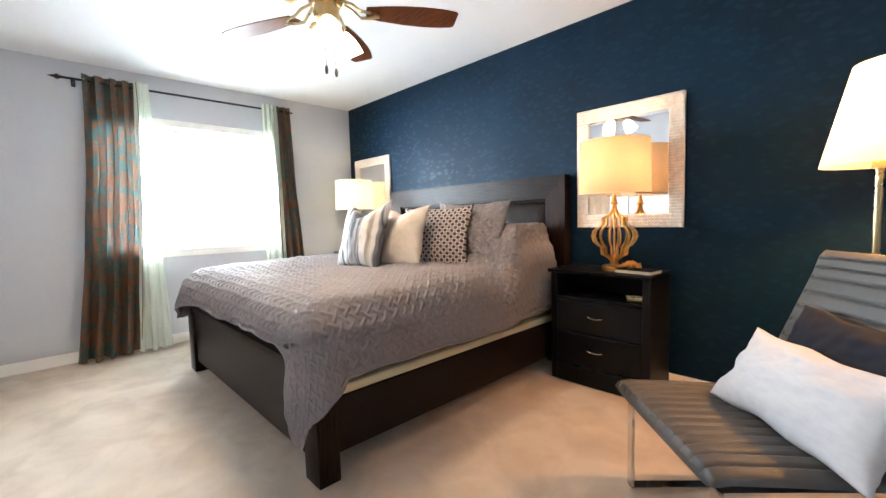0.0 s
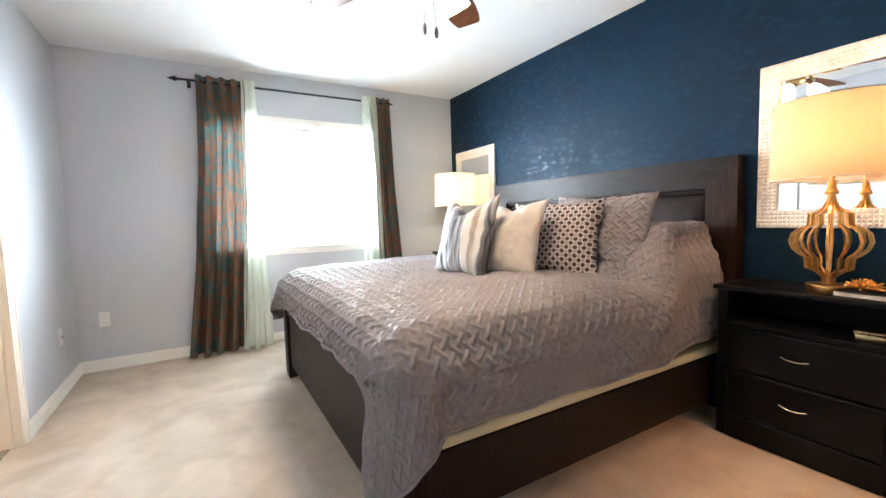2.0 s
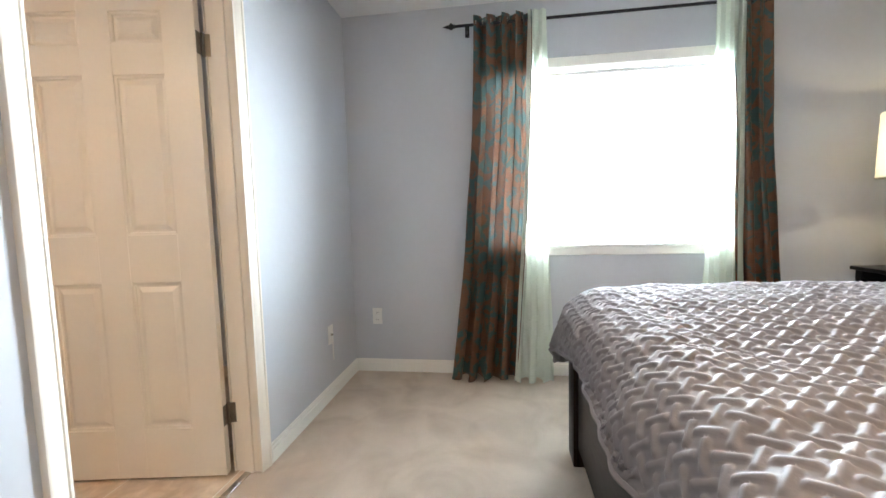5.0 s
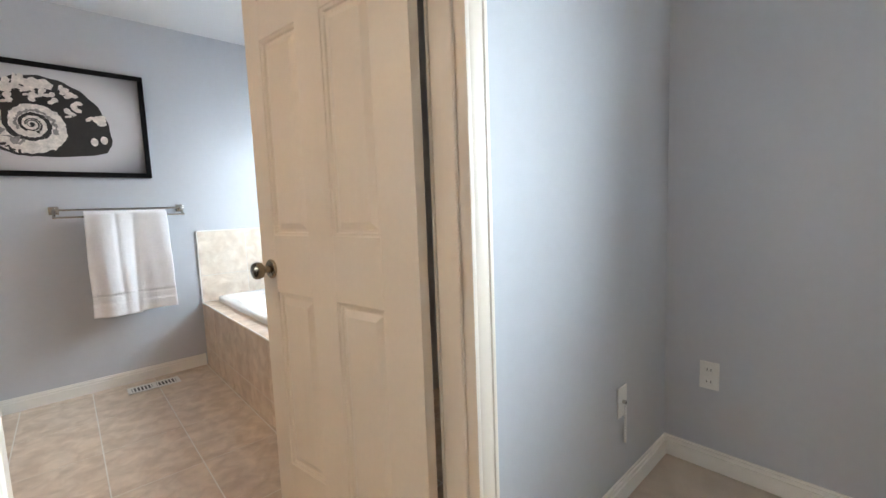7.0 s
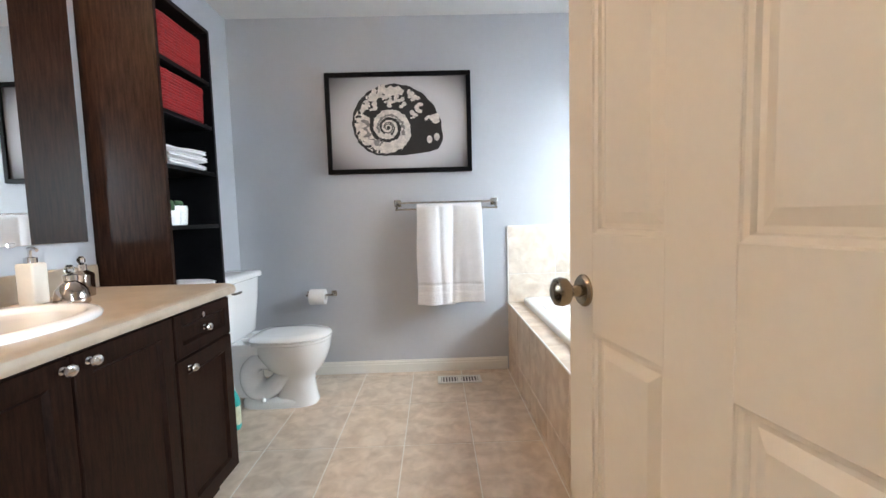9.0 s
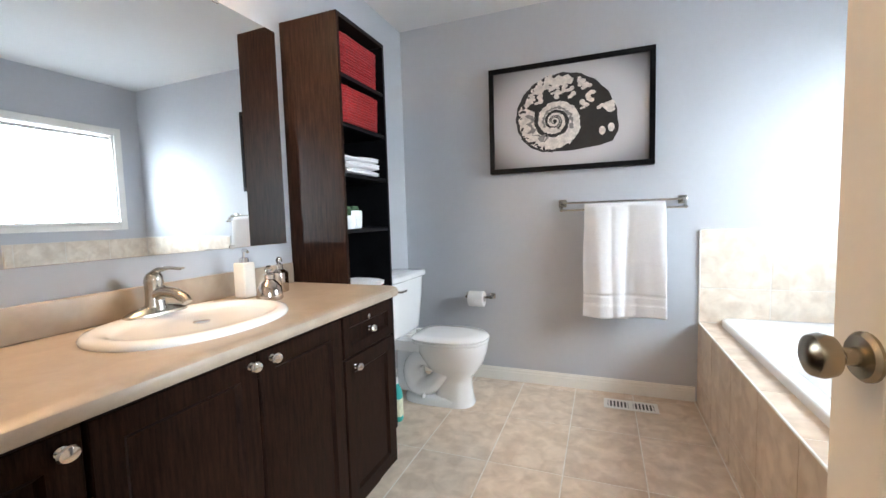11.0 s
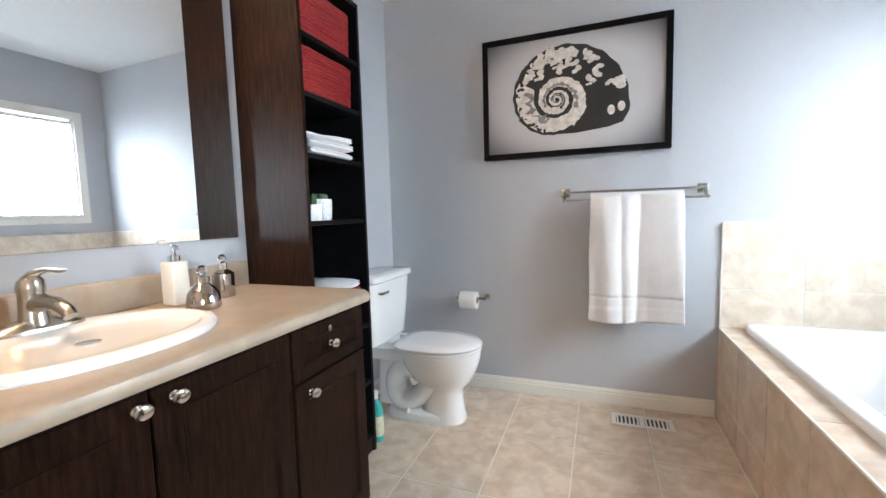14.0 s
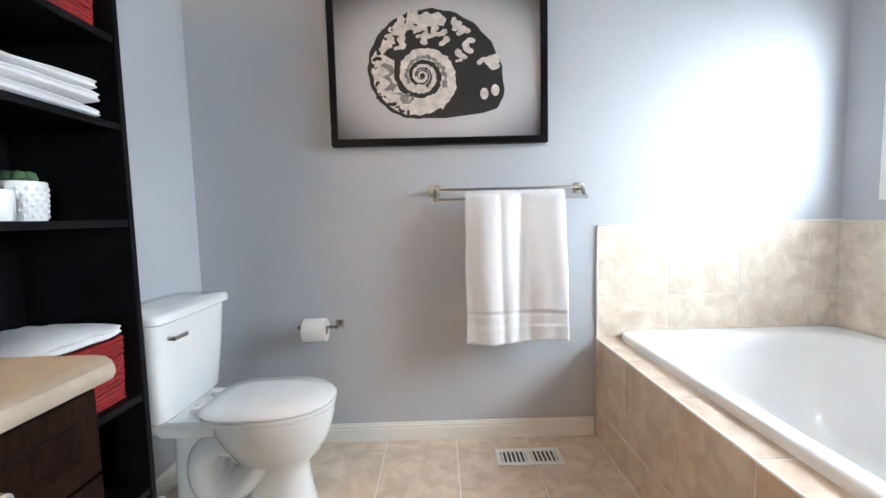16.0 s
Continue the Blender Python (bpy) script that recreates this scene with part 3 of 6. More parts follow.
def curtain_rod():
    r = thing("curtain_rod", (-4.49, 1.135, 2.300), "black iron curtain rod with pointed finials above the window", "curtain rod")
    part("pole", tube(bmesh.new(), [(0, -0.90, 0), (0, 0.90, 0)], 0.0095, 12), M_IRON, r)
    for s in (-1, 1):
        bm = lathe(bmesh.new(), [(0.0095, 0), (0.016, 0.004), (0.010, 0.010), (0.019, 0.020), (0.021, 0.028), (0.016, 0.038), (0.009, 0.046), (0.012, 0.052), (0.006, 0.062), (0.0015, 0.080)], 16)
        bmesh.ops.rotate(bm, verts=bm.verts[:], cent=(0, 0, 0), matrix=Matrix.Rotation(radians(-90 * s), 3, "X"))
        bmesh.ops.translate(bm, verts=bm.verts[:], vec=(0, 0.90 * s, 0))
        part("finial", bm, M_IRON, r)
        bm = bmesh.new()
        box(bm, -0.079, -0.072, 0.83 * s - 0.014, 0.83 * s + 0.014, -0.045, 0.03, 0.002)
        tube(bm, [(-0.075, 0.83 * s, -0.02), (-0.03, 0.83 * s, -0.022), (0.0, 0.83 * s, -0.014)], 0.006, 8)
        part("bracket", bm, M_IRON, r)


curtain_rod()


def curtain(name, mat, label, ya0, ya1, yb0, yb1, folds, depth, xoff, seed, thick):
    """A hanging panel between ya0..ya1 at the rod and yb0..yb1 at the floor."""
    c = thing(name, (-4.49 + xoff, (ya0 + ya1) / 2, 0.012), label, "curtain")
    cx, cy = -4.49 + xoff, (ya0 + ya1) / 2
    top = 2.335

    def fn(u, v):
        z = top * (1 - v) if v < 1 else 0.0
        sp = v ** 1.6
        y = (ya0 + (ya1 - ya0) * u) * (1 - sp) + (yb0 + (yb1 - yb0) * u) * sp
        ph = u * folds * 2 * math.pi + seed
        amp = depth * (0.75 + 0.55 * v)
        x = amp * math.sin(ph + 0.5 * math.sin(3 * v + seed)) + 0.018 * noise.noise(Vector((u * 4 + seed, v * 3, 0.5))) * (0.3 + v) + 0.05 * sp
        y += 0.012 * math.cos(2 * ph) + 0.012 * noise.noise(Vector((u * 5, v * 4, seed)))
        return (x, y - cy, z + (0.012 * math.sin(ph * 1.3) + 0.008 if v == 1 else 0))

    surface("cloth", fn, 110, 60, mat, c, thick)
    if "sheer" not in name:
        k = max(2, int(folds * 2))
        for i in range(k):
            u = (i + 0.5) / k
            x, y, z = fn(u, 0.02)
            bm = tube(bmesh.new(), [(0.022 * math.cos(a), 0, 0.022 * math.sin(a)) for a in [2 * math.pi * q / 16 for q in range(16)]], 0.0035, 6, True)
            bmesh.ops.translate(bm, verts=bm.verts[:], vec=(x * 0.3, y, 2.29))
            part("grommet", bm, M_NICKEL, c)


curtain("curtain", M_CURTAIN, "brown and teal patterned curtain hanging to the carpet", 0.35, 0.72, 0.17, 0.60, 4.2, 0.044, 0.0, 0.4, 0.002)
curtain("sheer_curtain", M_SHEER, "pale mint sheer curtain beside the patterned one", 0.70, 0.80, 0.58, 0.83, 2.6, 0.020, 0.02, 1.7, 0.0)
curtain("sheer_curtain", M_SHEER, "pale mint sheer curtain beside the patterned one", 1.77, 1.92, 1.66, 1.93, 3.4, 0.020, 0.02, 0.9, 0.0)
curtain("curtain", M_CURTAIN, "brown and teal patterned curtain drawn to the window's far side", 1.87, 2.06, 1.89, 2.20, 2.8, 0.040, 0.0, 2.2, 0.002)


def wall_plate(at, rz, label, socket=True):
    p = thing("wall_outlet" if socket else "cable_outlet", at, label, "wall outlet", rz)
    part("plate", boxed(-0.035, 0.035, -0.006, 0, -0.0575, 0.0575, 0.002), M_PLASTIC, p)
    if socket:
        for z in (-0.025, 0.025):
            part("receptacle", boxed(-0.017, 0.017, -0.009, -0.0062, z - 0.014, z + 0.014, 0.004), M_PLASTIC, p)
            for x in (-0.007, 0.007):
                # a dark sliver in place of the shaded hole
                part("slot", boxed(x - 0.0012, x + 0.0012, -0.0096, -0.0085, z - 0.004, z + 0.006), M_HOLE_SHADE, p)
    else:
        part("jack", lathe(bmesh.new(), [(0.007, -0.012), (0.007, 0.0)], 12), M_NICKEL, p).matrix_basis = pose(0, -0.006, 0.0, -90, 0, 0)
        for i in range(14):
            part("bead", lathe(bmesh.new(), [(0.001, -0.005), (0.0052, -0.0025), (0.0052, 0.0025), (0.001, 0.005)], 8), M_PLASTIC, p).location = (-0.002, -0.016, -0.014 - 0.0105 * i)
    return p


wall_plate((W, -0.38, 0.40), 90, "white double wall outlet above the skirting")
wall_plate((-4.135, SB, 0.388), 180, "white cable plate with a short hanging beaded cord", False)


def bed():
    b = thing("bed", (-2.605, 0.80, 0), "king bed in dark espresso wood with an upholstered headboard", "bed")
    x0, x1 = -1.05, 1.035
    # headboard: broad bevelled border round a leather panel
    hy0, hy1, ht = 1.975, 2.045, 1.40
    bw = 0.165
    for nm, ring in (("head_rail", [(x0, ht), (x1, ht), (x1 - bw, ht - bw), (x0 + bw, ht - bw)]), ("head_stile", [(x1, ht), (x1, 0), (x1 - bw, 0), (x1 - bw, ht - bw)]), ("head_stile", [(x0, 0), (x0, ht), (x0 + bw, ht - bw), (x0 + bw, 0)])):
        bm = loft(bmesh.new(), [[(x, hy1, z) for x, z in ring], [(x, hy0 - 0.012 if abs(x) > 1.02 or z == ht else hy0 - 0.002, z) for x, z in ring]])
        part(nm, bm, M_ESPRESSO if nm == "head_rail" else M_ESPRESSO_V, b, smooth=0)
    part("inner_border", boxed(x0 + bw, x1 - bw, hy0 + 0.02, hy1, ht - bw - 0.03, ht - bw - 0.001, 0.006, 2), M_ESPRESSO, b)
    k = 4
    wid = (x1 - x0 - 2 * bw - 0.02) / k
    for i in range(k):
        a = x0 + bw + 0.01 + i * wid

        def fn(u, v, a=a):
            e = min(1, 6 * min(u, 1 - u)) ** 0.5 * min(1, 6 * min(v, 1 - v)) ** 0.5
            return (a + wid * u, hy0 + 0.05 - 0.035 * e, 0.35 + (ht - bw - 0.03 - 0.35) * v)

        surface("leather_pad", fn, 24, 24, M_LEATHER_BR, b, 0, "brown leather headboard pad")
    # footboard and rails
    for x in (x0, x1 - 0.13):
        part("foot_post", boxed(x, x + 0.13, 0.0, 0.10, 0, 0.49, 0.004, 2), M_ESPRESSO_V, b)
    part("footboard", boxed(x0 + 0.13, x1 - 0.13, 0.02, 0.075, 0.085, 0.46, 0.003), M_ESPRESSO, b)
    part("foot_cap", boxed(x0 + 0.13, x1 - 0.13, 0.005, 0.095, 0.46, 0.50, 0.004), M_ESPRESSO, b)
    for x in (x0 + 0.02, x1 - 0.05):
        part("side_rail", boxed(x, x + 0.03, 0.10, hy0, 0.11, 0.355, 0.003), M_ESPRESSO, b)
    part("box_spring", boxed(x0 + 0.03, x1 - 0.022, 0.11, hy0 - 0.01, 0.357, 0.402, 0.012, 3), M_BOXSPRING, b, "cream box spring edge")
    part("mattress", boxed(x0 + 0.06, x1 - 0.05, 0.13, hy0 - 0.01, 0.403, 0.70, 0.05, 4), M_SHEET, b, "mattress under a grey sheet")


bed()


def weave(s, t, c=0.040, w=0.0168):
    """Height of a quilting of plump bars woven over and under on the diagonal."""
    u, v = (s + t) * 0.7071 / c, (s - t) * 0.7071 / c
    i, j = math.floor(u), math.floor(v)
    hw, hl, best = 0.5 * w / c, 1 - 0.5 * w / c - 0.05, 0.0
    for di, dj in ((0, 0), (1, 0), (-1, 0), (0, 1), (0, -1)):
        x, y = abs(u - i - di - 0.5), abs(v - j - dj - 0.5)
        if (i + di + j + dj) % 2:
            x, y = y, x
        if x < hw and y < hl:
            best = max(best, (1 - (x / hw) ** 2) ** 0.6 * min(1.0, 5 * (hl - y)) ** 0.6)
    return best


def duvet():
    nx, ny = 600, 540
    X0, X1, Y0, Y1 = -3.53, -1.69, 0.92, 2.68
    hang, r, top = 0.44, 0.17, 0.775
    P = np.zeros((ny + 1, nx + 1, 3))
    H = np.zeros((ny + 1, nx + 1))
    for j in range(ny + 1):
        for i in range(nx + 1):
            u = i / nx
            west, near = max(0.0, 1 - u / 0.34), min(1.0, max(0.0, (u - 0.80) / 0.14))
            foot = 0.285 + 0.15 * west ** 1.3 + 0.20 * near * near * (3 - 2 * near)
            b = Y0 - foot + (Y1 - Y0 + foot) * j / ny
            a = X0 - hang + (X1 - X0 + hang + 0.405) * u
            ex = a - X1 if a > X1 else (a - X0 if a < X0 else 0.0)
            ey = b - Y0 if b < Y0 else 0.0
            if ex and ey:
                f = max(abs(ex), abs(ey)) / (abs(ex) ** 2.7 + abs(ey) ** 2.7) ** (1 / 2.7)
                ex, ey = ex * f, ey * f
            e = (abs(ex) ** 2.5 + abs(ey) ** 2.5) ** (1 / 2.5)
            x, y = min(max(a, X0), X1), max(b, Y0)
            soft = noise.noise(Vector((a * 2.1, b * 2.1, 3.0)))
            if e > 1e-6:
                q = (abs(ex) ** 3 + abs(ey) ** 3) ** (1 / 3)
                dx, dy = ex / q, ey / q
                corner = min(abs(ex), abs(ey)) / max(abs(ex), abs(ey))
                e *= 1 + 0.42 * corner * (1 if ex > 0 else 0.3)
                arc = r * math.pi / 2
                if e < arc:
                    th = e / r
                    out, drop = r * math.sin(th), r * (1 - math.cos(th))
                else:
                    out, drop = r + (0.13 + 0.10 * corner) * (e - arc), r + (e - arc) * (1 - 0.12 * corner)
                    out += 0.010 * (e - arc) / 0.2 * math.sin((a - b) * 9 + 2.0 * soft) + 0.016 * soft
                    drop += 0.03 * noise.noise(Vector((a * 2.6, b * 2.6, 7.0))) * (e - arc) / 0.2
                x, y, z = x + out * dx, y + out * dy, top - drop
            else:
                z = top
            edge = min(1.0, e / 0.2)
            z += 0.022 * soft * (1 - edge) + 0.011 * noise.noise(Vector((a * 7, b * 7, 1.0)))
            z += 0.035 * max(0, 1 - abs(b - 1.7) / 0.9) * (1 - edge)
            k = min(1.0, max(0.0, (b - 2.04) / 0.34))
            g = min(1.0, max(0.0, (a + 2.50) / 0.25))
            z += 0.275 * k * k * (3 - 2 * k) * g * g * (3 - 2 * g) * (1 - min(1.0, e / 0.30) ** 1.4)
            if ex > 0:
                x -= 0.075 * k * min(1.0, e / 0.12)
            P[j, i] = (x, y, z)
            H[j, i] = weave(a, b) * 0.0074 * min(1.0, min(i, nx - i, j) / 5) + 0.022 * edge * noise.noise(Vector((a * 4.5 + b * 2, b * 4.5, 5.0))) + 0.009 * noise.noise(Vector((a * 11, b * 5, 9.0))) + 0.010 * edge * noise.noise(Vector((a * 13, b * 13, 2.0)))
    du, dv = np.gradient(P, axis=1), np.gradient(P, axis=0)
    nrm = np.cross(du, dv)
    nrm /= np.linalg.norm(nrm, axis=2, keepdims=True) + 1e-9
    P += nrm * H[..., None]
    org = np.array((-2.605, 1.8, 0.70))
    vs = (P - org).reshape(-1, 3)
    me = bpy.data.meshes.new("duvet")
    idx = np.arange((nx + 1) * (ny + 1)).reshape(ny + 1, nx + 1)
    fs = np.stack([idx[:-1, :-1], idx[:-1, 1:], idx[1:, 1:], idx[1:, :-1]], -1).reshape(-1, 4)
    me.from_pydata(vs.tolist(), [], fs.tolist())
    me.materials.append(M_DUVET)
    me.polygons.foreach_set("use_smooth", [True] * len(me.polygons))
    ob = new("duvet", me)
    ob.location = org
    md = ob.modifiers.new("thickness", "SOLIDIFY")
    md.thickness, md.offset = 0.018, -1
    rim = [P[j, 0] - org for j in range(ny, -1, -4)] + [P[0, i] - org for i in range(0, nx, 4)] + [P[j, nx] - org for j in range(0, ny, 4)]
    part("hem", tube(bmesh.new(), [tuple(p) for p in rim], 0.0075, 6), M_DUVET, ob)
    tagged(ob, "taupe satin duvet quilted in a basket weave, draped over the bed", "duvet")


duvet()


def pillow(name, at, rx, rz, w, h, d, mat, label, quilt=False, seed=0.0, plump=False, chop=0.0, ry=0):
    """A stuffed cushion standing on its lower edge at the place given; it leans back by rx degrees."""
    n = 130 if quilt else 46
    vs, fs = [], []

    def pt(u, v, side):
        x = w / 2 * u * (1 - 0.11 * (1 - v * v))
        z = h / 2 * v * (1 - 0.11 * (1 - u * u))
        t = d / 2 * max(0.0, (1 - u ** 2) * (1 - v ** 2)) ** 0.48
        if plump:
            x, z = w / 2 * u * (1 - 0.10 * v ** 4), h / 2 * v * (1 - 0.16 * u ** 4)
            t = d / 2 * max(0.0, (1 - u ** 4) * (1 - v ** 4)) ** 0.55
        z -= chop * max(0.0, v) ** 2 * (1 - abs(u)) ** 1.3
        wr = 0.010 * noise.noise(Vector((u * 2.3 + seed, v * 2.3, side * 3.0))) + 0.005 * noise.noise(Vector((u * 7 + seed, v * 5, side)))
        t += wr * min(1, t / 0.02)
        if quilt:
            t += 0.007 * weave(x + 5, z + 5) * min(1, t / 0.02)
        return (x + 0.01 * noise.noise(Vector((v * 3, seed, 1))), side * t, z + h / 2 + 0.012 * noise.noise(Vector((u * 2, seed, 2))))

    for side in (-1, 1):
        o = len(vs)
        for j in range(n + 1):
            for i in range(n + 1):
                vs.append(pt(2 * i / n - 1, 2 * j / n - 1, side))
        for j in range(n):
            for i in range(n):
                a = o + j * (n + 1) + i
                q = (a, a + 1, a + n + 2, a + n + 1)
                fs.append(q if side < 0 else q[::-1])
    me = bpy.data.meshes.new(name)
    me.from_pydata(vs, [], fs)
    bm = bmesh.new()
    bm.from_mesh(me)
    bmesh.ops.remove_doubles(bm, verts=bm.verts[:], dist=0.0004)
    bm.to_mesh(me)
    bm.free()
    me.materials.append(mat)
    me.polygons.foreach_set("use_smooth", [True] * len(me.polygons))
    ob = new(name, me)
    ob.matrix_world = pose(*at, rx, ry, rz)
    return tagged(ob, label, "pillow")


def stripe_material():
    m = material("watercolour_stripe_cloth", (0.48, 0.44, 0.40), 0.85, vary=0.06, bump=0.3, bump_scale=500)
    n, l, b = plain_nodes(m)
    tc = n.new("ShaderNodeTexCoord")
    mp = n.new("ShaderNodeMapping")
    mp.inputs["Scale"].default_value = (7.5, 0.2, 0.35)
    l.new(tc.outputs["Object"], mp.inputs["Vector"])
    nz = n.new("ShaderNodeTexNoise")
    nz.inputs["Scale"].default_value, nz.inputs["Detail"].default_value = 1.6, 5
    l.new(mp.outputs["Vector"], nz.inputs["Vector"])
    rp = n.new("ShaderNodeValToRGB")
    el = rp.color_ramp.elements
    el[0].position, el[0].color = 0.42, (0.045, 0.045, 0.052, 1)
    el[1].position, el[1].color = 0.66, (0.27, 0.23, 0.20, 1)
    for p, c in ((0.46, (0.19, 0.185, 0.19, 1)), (0.50, (0.50, 0.48, 0.47, 1)), (0.57, (0.52, 0.47, 0.42, 1))):
        e = el.new(p)
        e.color = c
    l.new(nz.outputs["Fac"], rp.inputs["Fac"])
    l.new(rp.outputs["Color"], b.inputs["Base Color"])
    return m


def dot_material():
    m = material("brown_dot_cloth", (0.6, 0.5, 0.42), 0.75, vary=0.06, bump=0.2, bump_scale=500)
    n, l, b = plain_nodes(m)
    tc = n.new("ShaderNodeTexCoord")
    mp = n.new("ShaderNodeMapping")
    mp.inputs["Rotation"].default_value = (0, radians(45), 0)
    mp.inputs["Scale"].default_value = (32, 0.001, 32)
    l.new(tc.outputs["Object"], mp.inputs["Vector"])
    vo = n.new("ShaderNodeTexVoronoi")
    vo.inputs["Scale"].default_value, vo.inputs["Randomness"].default_value = 1.0, 0.0
    l.new(mp.outputs["Vector"], vo.inputs["Vector"])
    rp = n.new("ShaderNodeValToRGB")
    el = rp.color_ramp.elements
    rp.color_ramp.interpolation = "CONSTANT"
    el[0].position, el[0].color = 0.0, (0.035, 0.018, 0.015, 1)
    el[1].position, el[1].color = 0.36, (0.50, 0.41, 0.36, 1)
    e = el.new(0.50)
    e.color = (0.22, 0.19, 0.21, 1)
    l.new(vo.outputs["Distance"], rp.inputs["Fac"])
    l.new(rp.outputs["Color"], b.inputs["Base Color"])
    return m


pillow("pillow", (-3.12, 2.46, 0.72), -22, 0, 0.92, 0.42, 0.30, M_DUVET, "large quilted taupe sham against the headboard", True, 1.3, True)
pillow("pillow", (-1.99, 2.155, 0.775), -18, 14, 0.58, 0.47, 0.17, M_DUVET, "square quilted taupe cushion leaning on the shams", True, 2.1)
pillow("pillow", (-2.14, 1.97, 0.775), -18, 20, 0.55, 0.44, 0.16, dot_material(), "square cushion with brown dots on pale cloth", False, 3.7)
pillow("pillow", (-2.275, 1.745, 0.78), -18, 10, 0.45, 0.45, 0.16, M_BEIGE, "square plain beige cushion", False, 4.4, chop=0.05)
pillow("pillow", (-2.45, 1.57, 0.78), -16, 5, 0.46, 0.48, 0.16, stripe_material(), "square cushion with grey and beige watercolour stripes", False, 5.9, chop=0.11)


def nightstand(at, label):
    t = thing("nightstand", at, label, "nightstand", group="nightstands beside the bed")
    w, d, h = 0.64, 0.33, 0.75
    part("top", boxed(-w / 2 - 0.015, w / 2 + 0.015, -d - 0.02, 0, h - 0.022, h, 0.004, 2), M_BLACKWOOD_AND_SHADE, t)
    for x in (-w / 2, w / 2 - 0.045):
        part("side_panel", boxed(x, x + 0.045, -d, -0.002, 0, h - 0.022, 0.002), M_BLACKWOOD_AND_SHADE, t)
    part("back_panel", boxed(-w / 2 + 0.045, w / 2 - 0.045, -0.012, -0.002, 0.05, h - 0.022), M_BLACKWOOD_AND_SHADE, t)
    part("shelf", boxed(-w / 2 + 0.045, w / 2 - 0.045, -d + 0.004, -0.012, 0.555, 0.575, 0.002), M_BLACKWOOD_AND_SHADE, t)
    part("plinth", boxed(-w / 2 + 0.045, w / 2 - 0.045, -d - 0.006, -d + 0.02, 0.0, 0.115, 0.003), M_BLACKWOOD_AND_SHADE, t)
    for z0, z1 in ((0.125, 0.335), (0.345, 0.550)):
        dr = part("drawer", boxed(-w / 2 + 0.047, w / 2 - 0.047, -d - 0.004, -0.03, z0, z1, 0.003), M_BLACKWOOD_AND_SHADE, t)
        part("drawer_lip", boxed(-w / 2 + 0.047, w / 2 - 0.047, -d - 0.009, -d - 0.0045, z1 - 0.014, z1 - 0.001, 0.002), M_BLACKWOOD_AND_SHADE, dr)
        zc = (z0 + z1) / 2 + 0.01
        pts = [(-0.05, -d - 0.004, zc + 0.006), (-0.048, -d - 0.024, zc + 0.002), (-0.025, -d - 0.029, zc - 0.005), (0, -d - 0.030, zc - 0.007), (0.025, -d - 0.029, zc - 0.005), (0.048, -d - 0.024, zc + 0.002), (0.05, -d - 0.004, zc + 0.006)]
        part("handle", tube(bmesh.new(), pts, 0.0033, 8), M_KNOB, dr, "thin metal bail handle")
    return t


nightstand((-1.21, N - 0.02, 0), "black wooden nightstand with an open shelf and two drawers")
nightstand((-4.10, N - 0.02, 0), "black wooden nightstand with an open shelf and two drawers")


def table_lamp(x, y, z, label, shade, tone):
    t = thing("table_lamp", (x, y, z), label, "table lamp", group="gold lamps on the nightstands")
    part("base", lathe(bmesh.new(), [(0.072, 0), (0.074, 0.004), (0.074, 0.028), (0.070, 0.032), (0.02, 0.033)], 32), M_GOLD, t)
    prof = [(0.022, 0.034), (0.024, 0.062), (0.048, 0.084), (0.080, 0.100), (0.084, 0.146), (0.104, 0.158), (0.128, 0.184), (0.138, 0.216), (0.130, 0.250), (0.108, 0.272), (0.082, 0.284), (0.078, 0.288), (0.076, 0.334), (0.050, 0.346), (0.028, 0.364), (0.017, 0.390), (0.013, 0.420)]
    for i in range(14):
        a = 2 * math.pi * i / 14
        ca, sa = math.cos(a), math.sin(a)
        rings = []
        for k, (r, zz) in enumerate(prof):
            r0, r1, hw = max(0.004, r - 0.015), r, 0.0036
            rings.append([(r0 * ca - hw * sa, r0 * sa + hw * ca, zz), (r1 * ca - hw * sa, r1 * sa + hw * ca, zz), (r1 * ca + hw * sa, r1 * sa - hw * ca, zz), (r0 * ca + hw * sa, r0 * sa - hw * ca, zz)])
        part("rib", loft(bmesh.new(), rings), M_GOLD, t, smooth=0)
    part("stem", tube(bmesh.new(), [(0, 0, 0.03), (0, 0, 0.56)], 0.006, 10), M_GOLD, t)
    part("collar", lathe(bmesh.new(), [(0.022, 0.415), (0.024, 0.425), (0.016, 0.440), (0.013, 0.47)], 20), M_GOLD, t)
    bm = lathe(bmesh.new(), [(0.211, 0.480), (0.2115, 0.486), (0.203, 0.800), (0.202, 0.806)], 48, cap0=False, cap1=False)
    sh = part("shade", bm, shade, t, tone)
    for zz, rr in ((0.482, 0.211), (0.804, 0.2025)):
        part("shade_ring", tube(bmesh.new(), [(rr * math.cos(2 * math.pi * q / 40), rr * math.sin(2 * math.pi * q / 40), zz) for q in range(40)], 0.003, 6, True), M_SHADE_W, sh)
    part("spider", tube(bmesh.new(), [(-0.2, 0, 0.795), (0.2, 0, 0.795)], 0.002, 6), M_GOLD, t)
    return t


table_lamp(-1.155, 2.64, 0.7505, "gold ribbed cage table lamp, lit, on the nightstand", M_SHADE, "ivory fabric drum shade glowing warm")
table_lamp(-4.10, 2.60, 0.7505, "gold ribbed cage table lamp, lit, on the far nightstand", M_SHADE_LIT_PALER, "ivory fabric drum shade, painted paler for its brighter light")


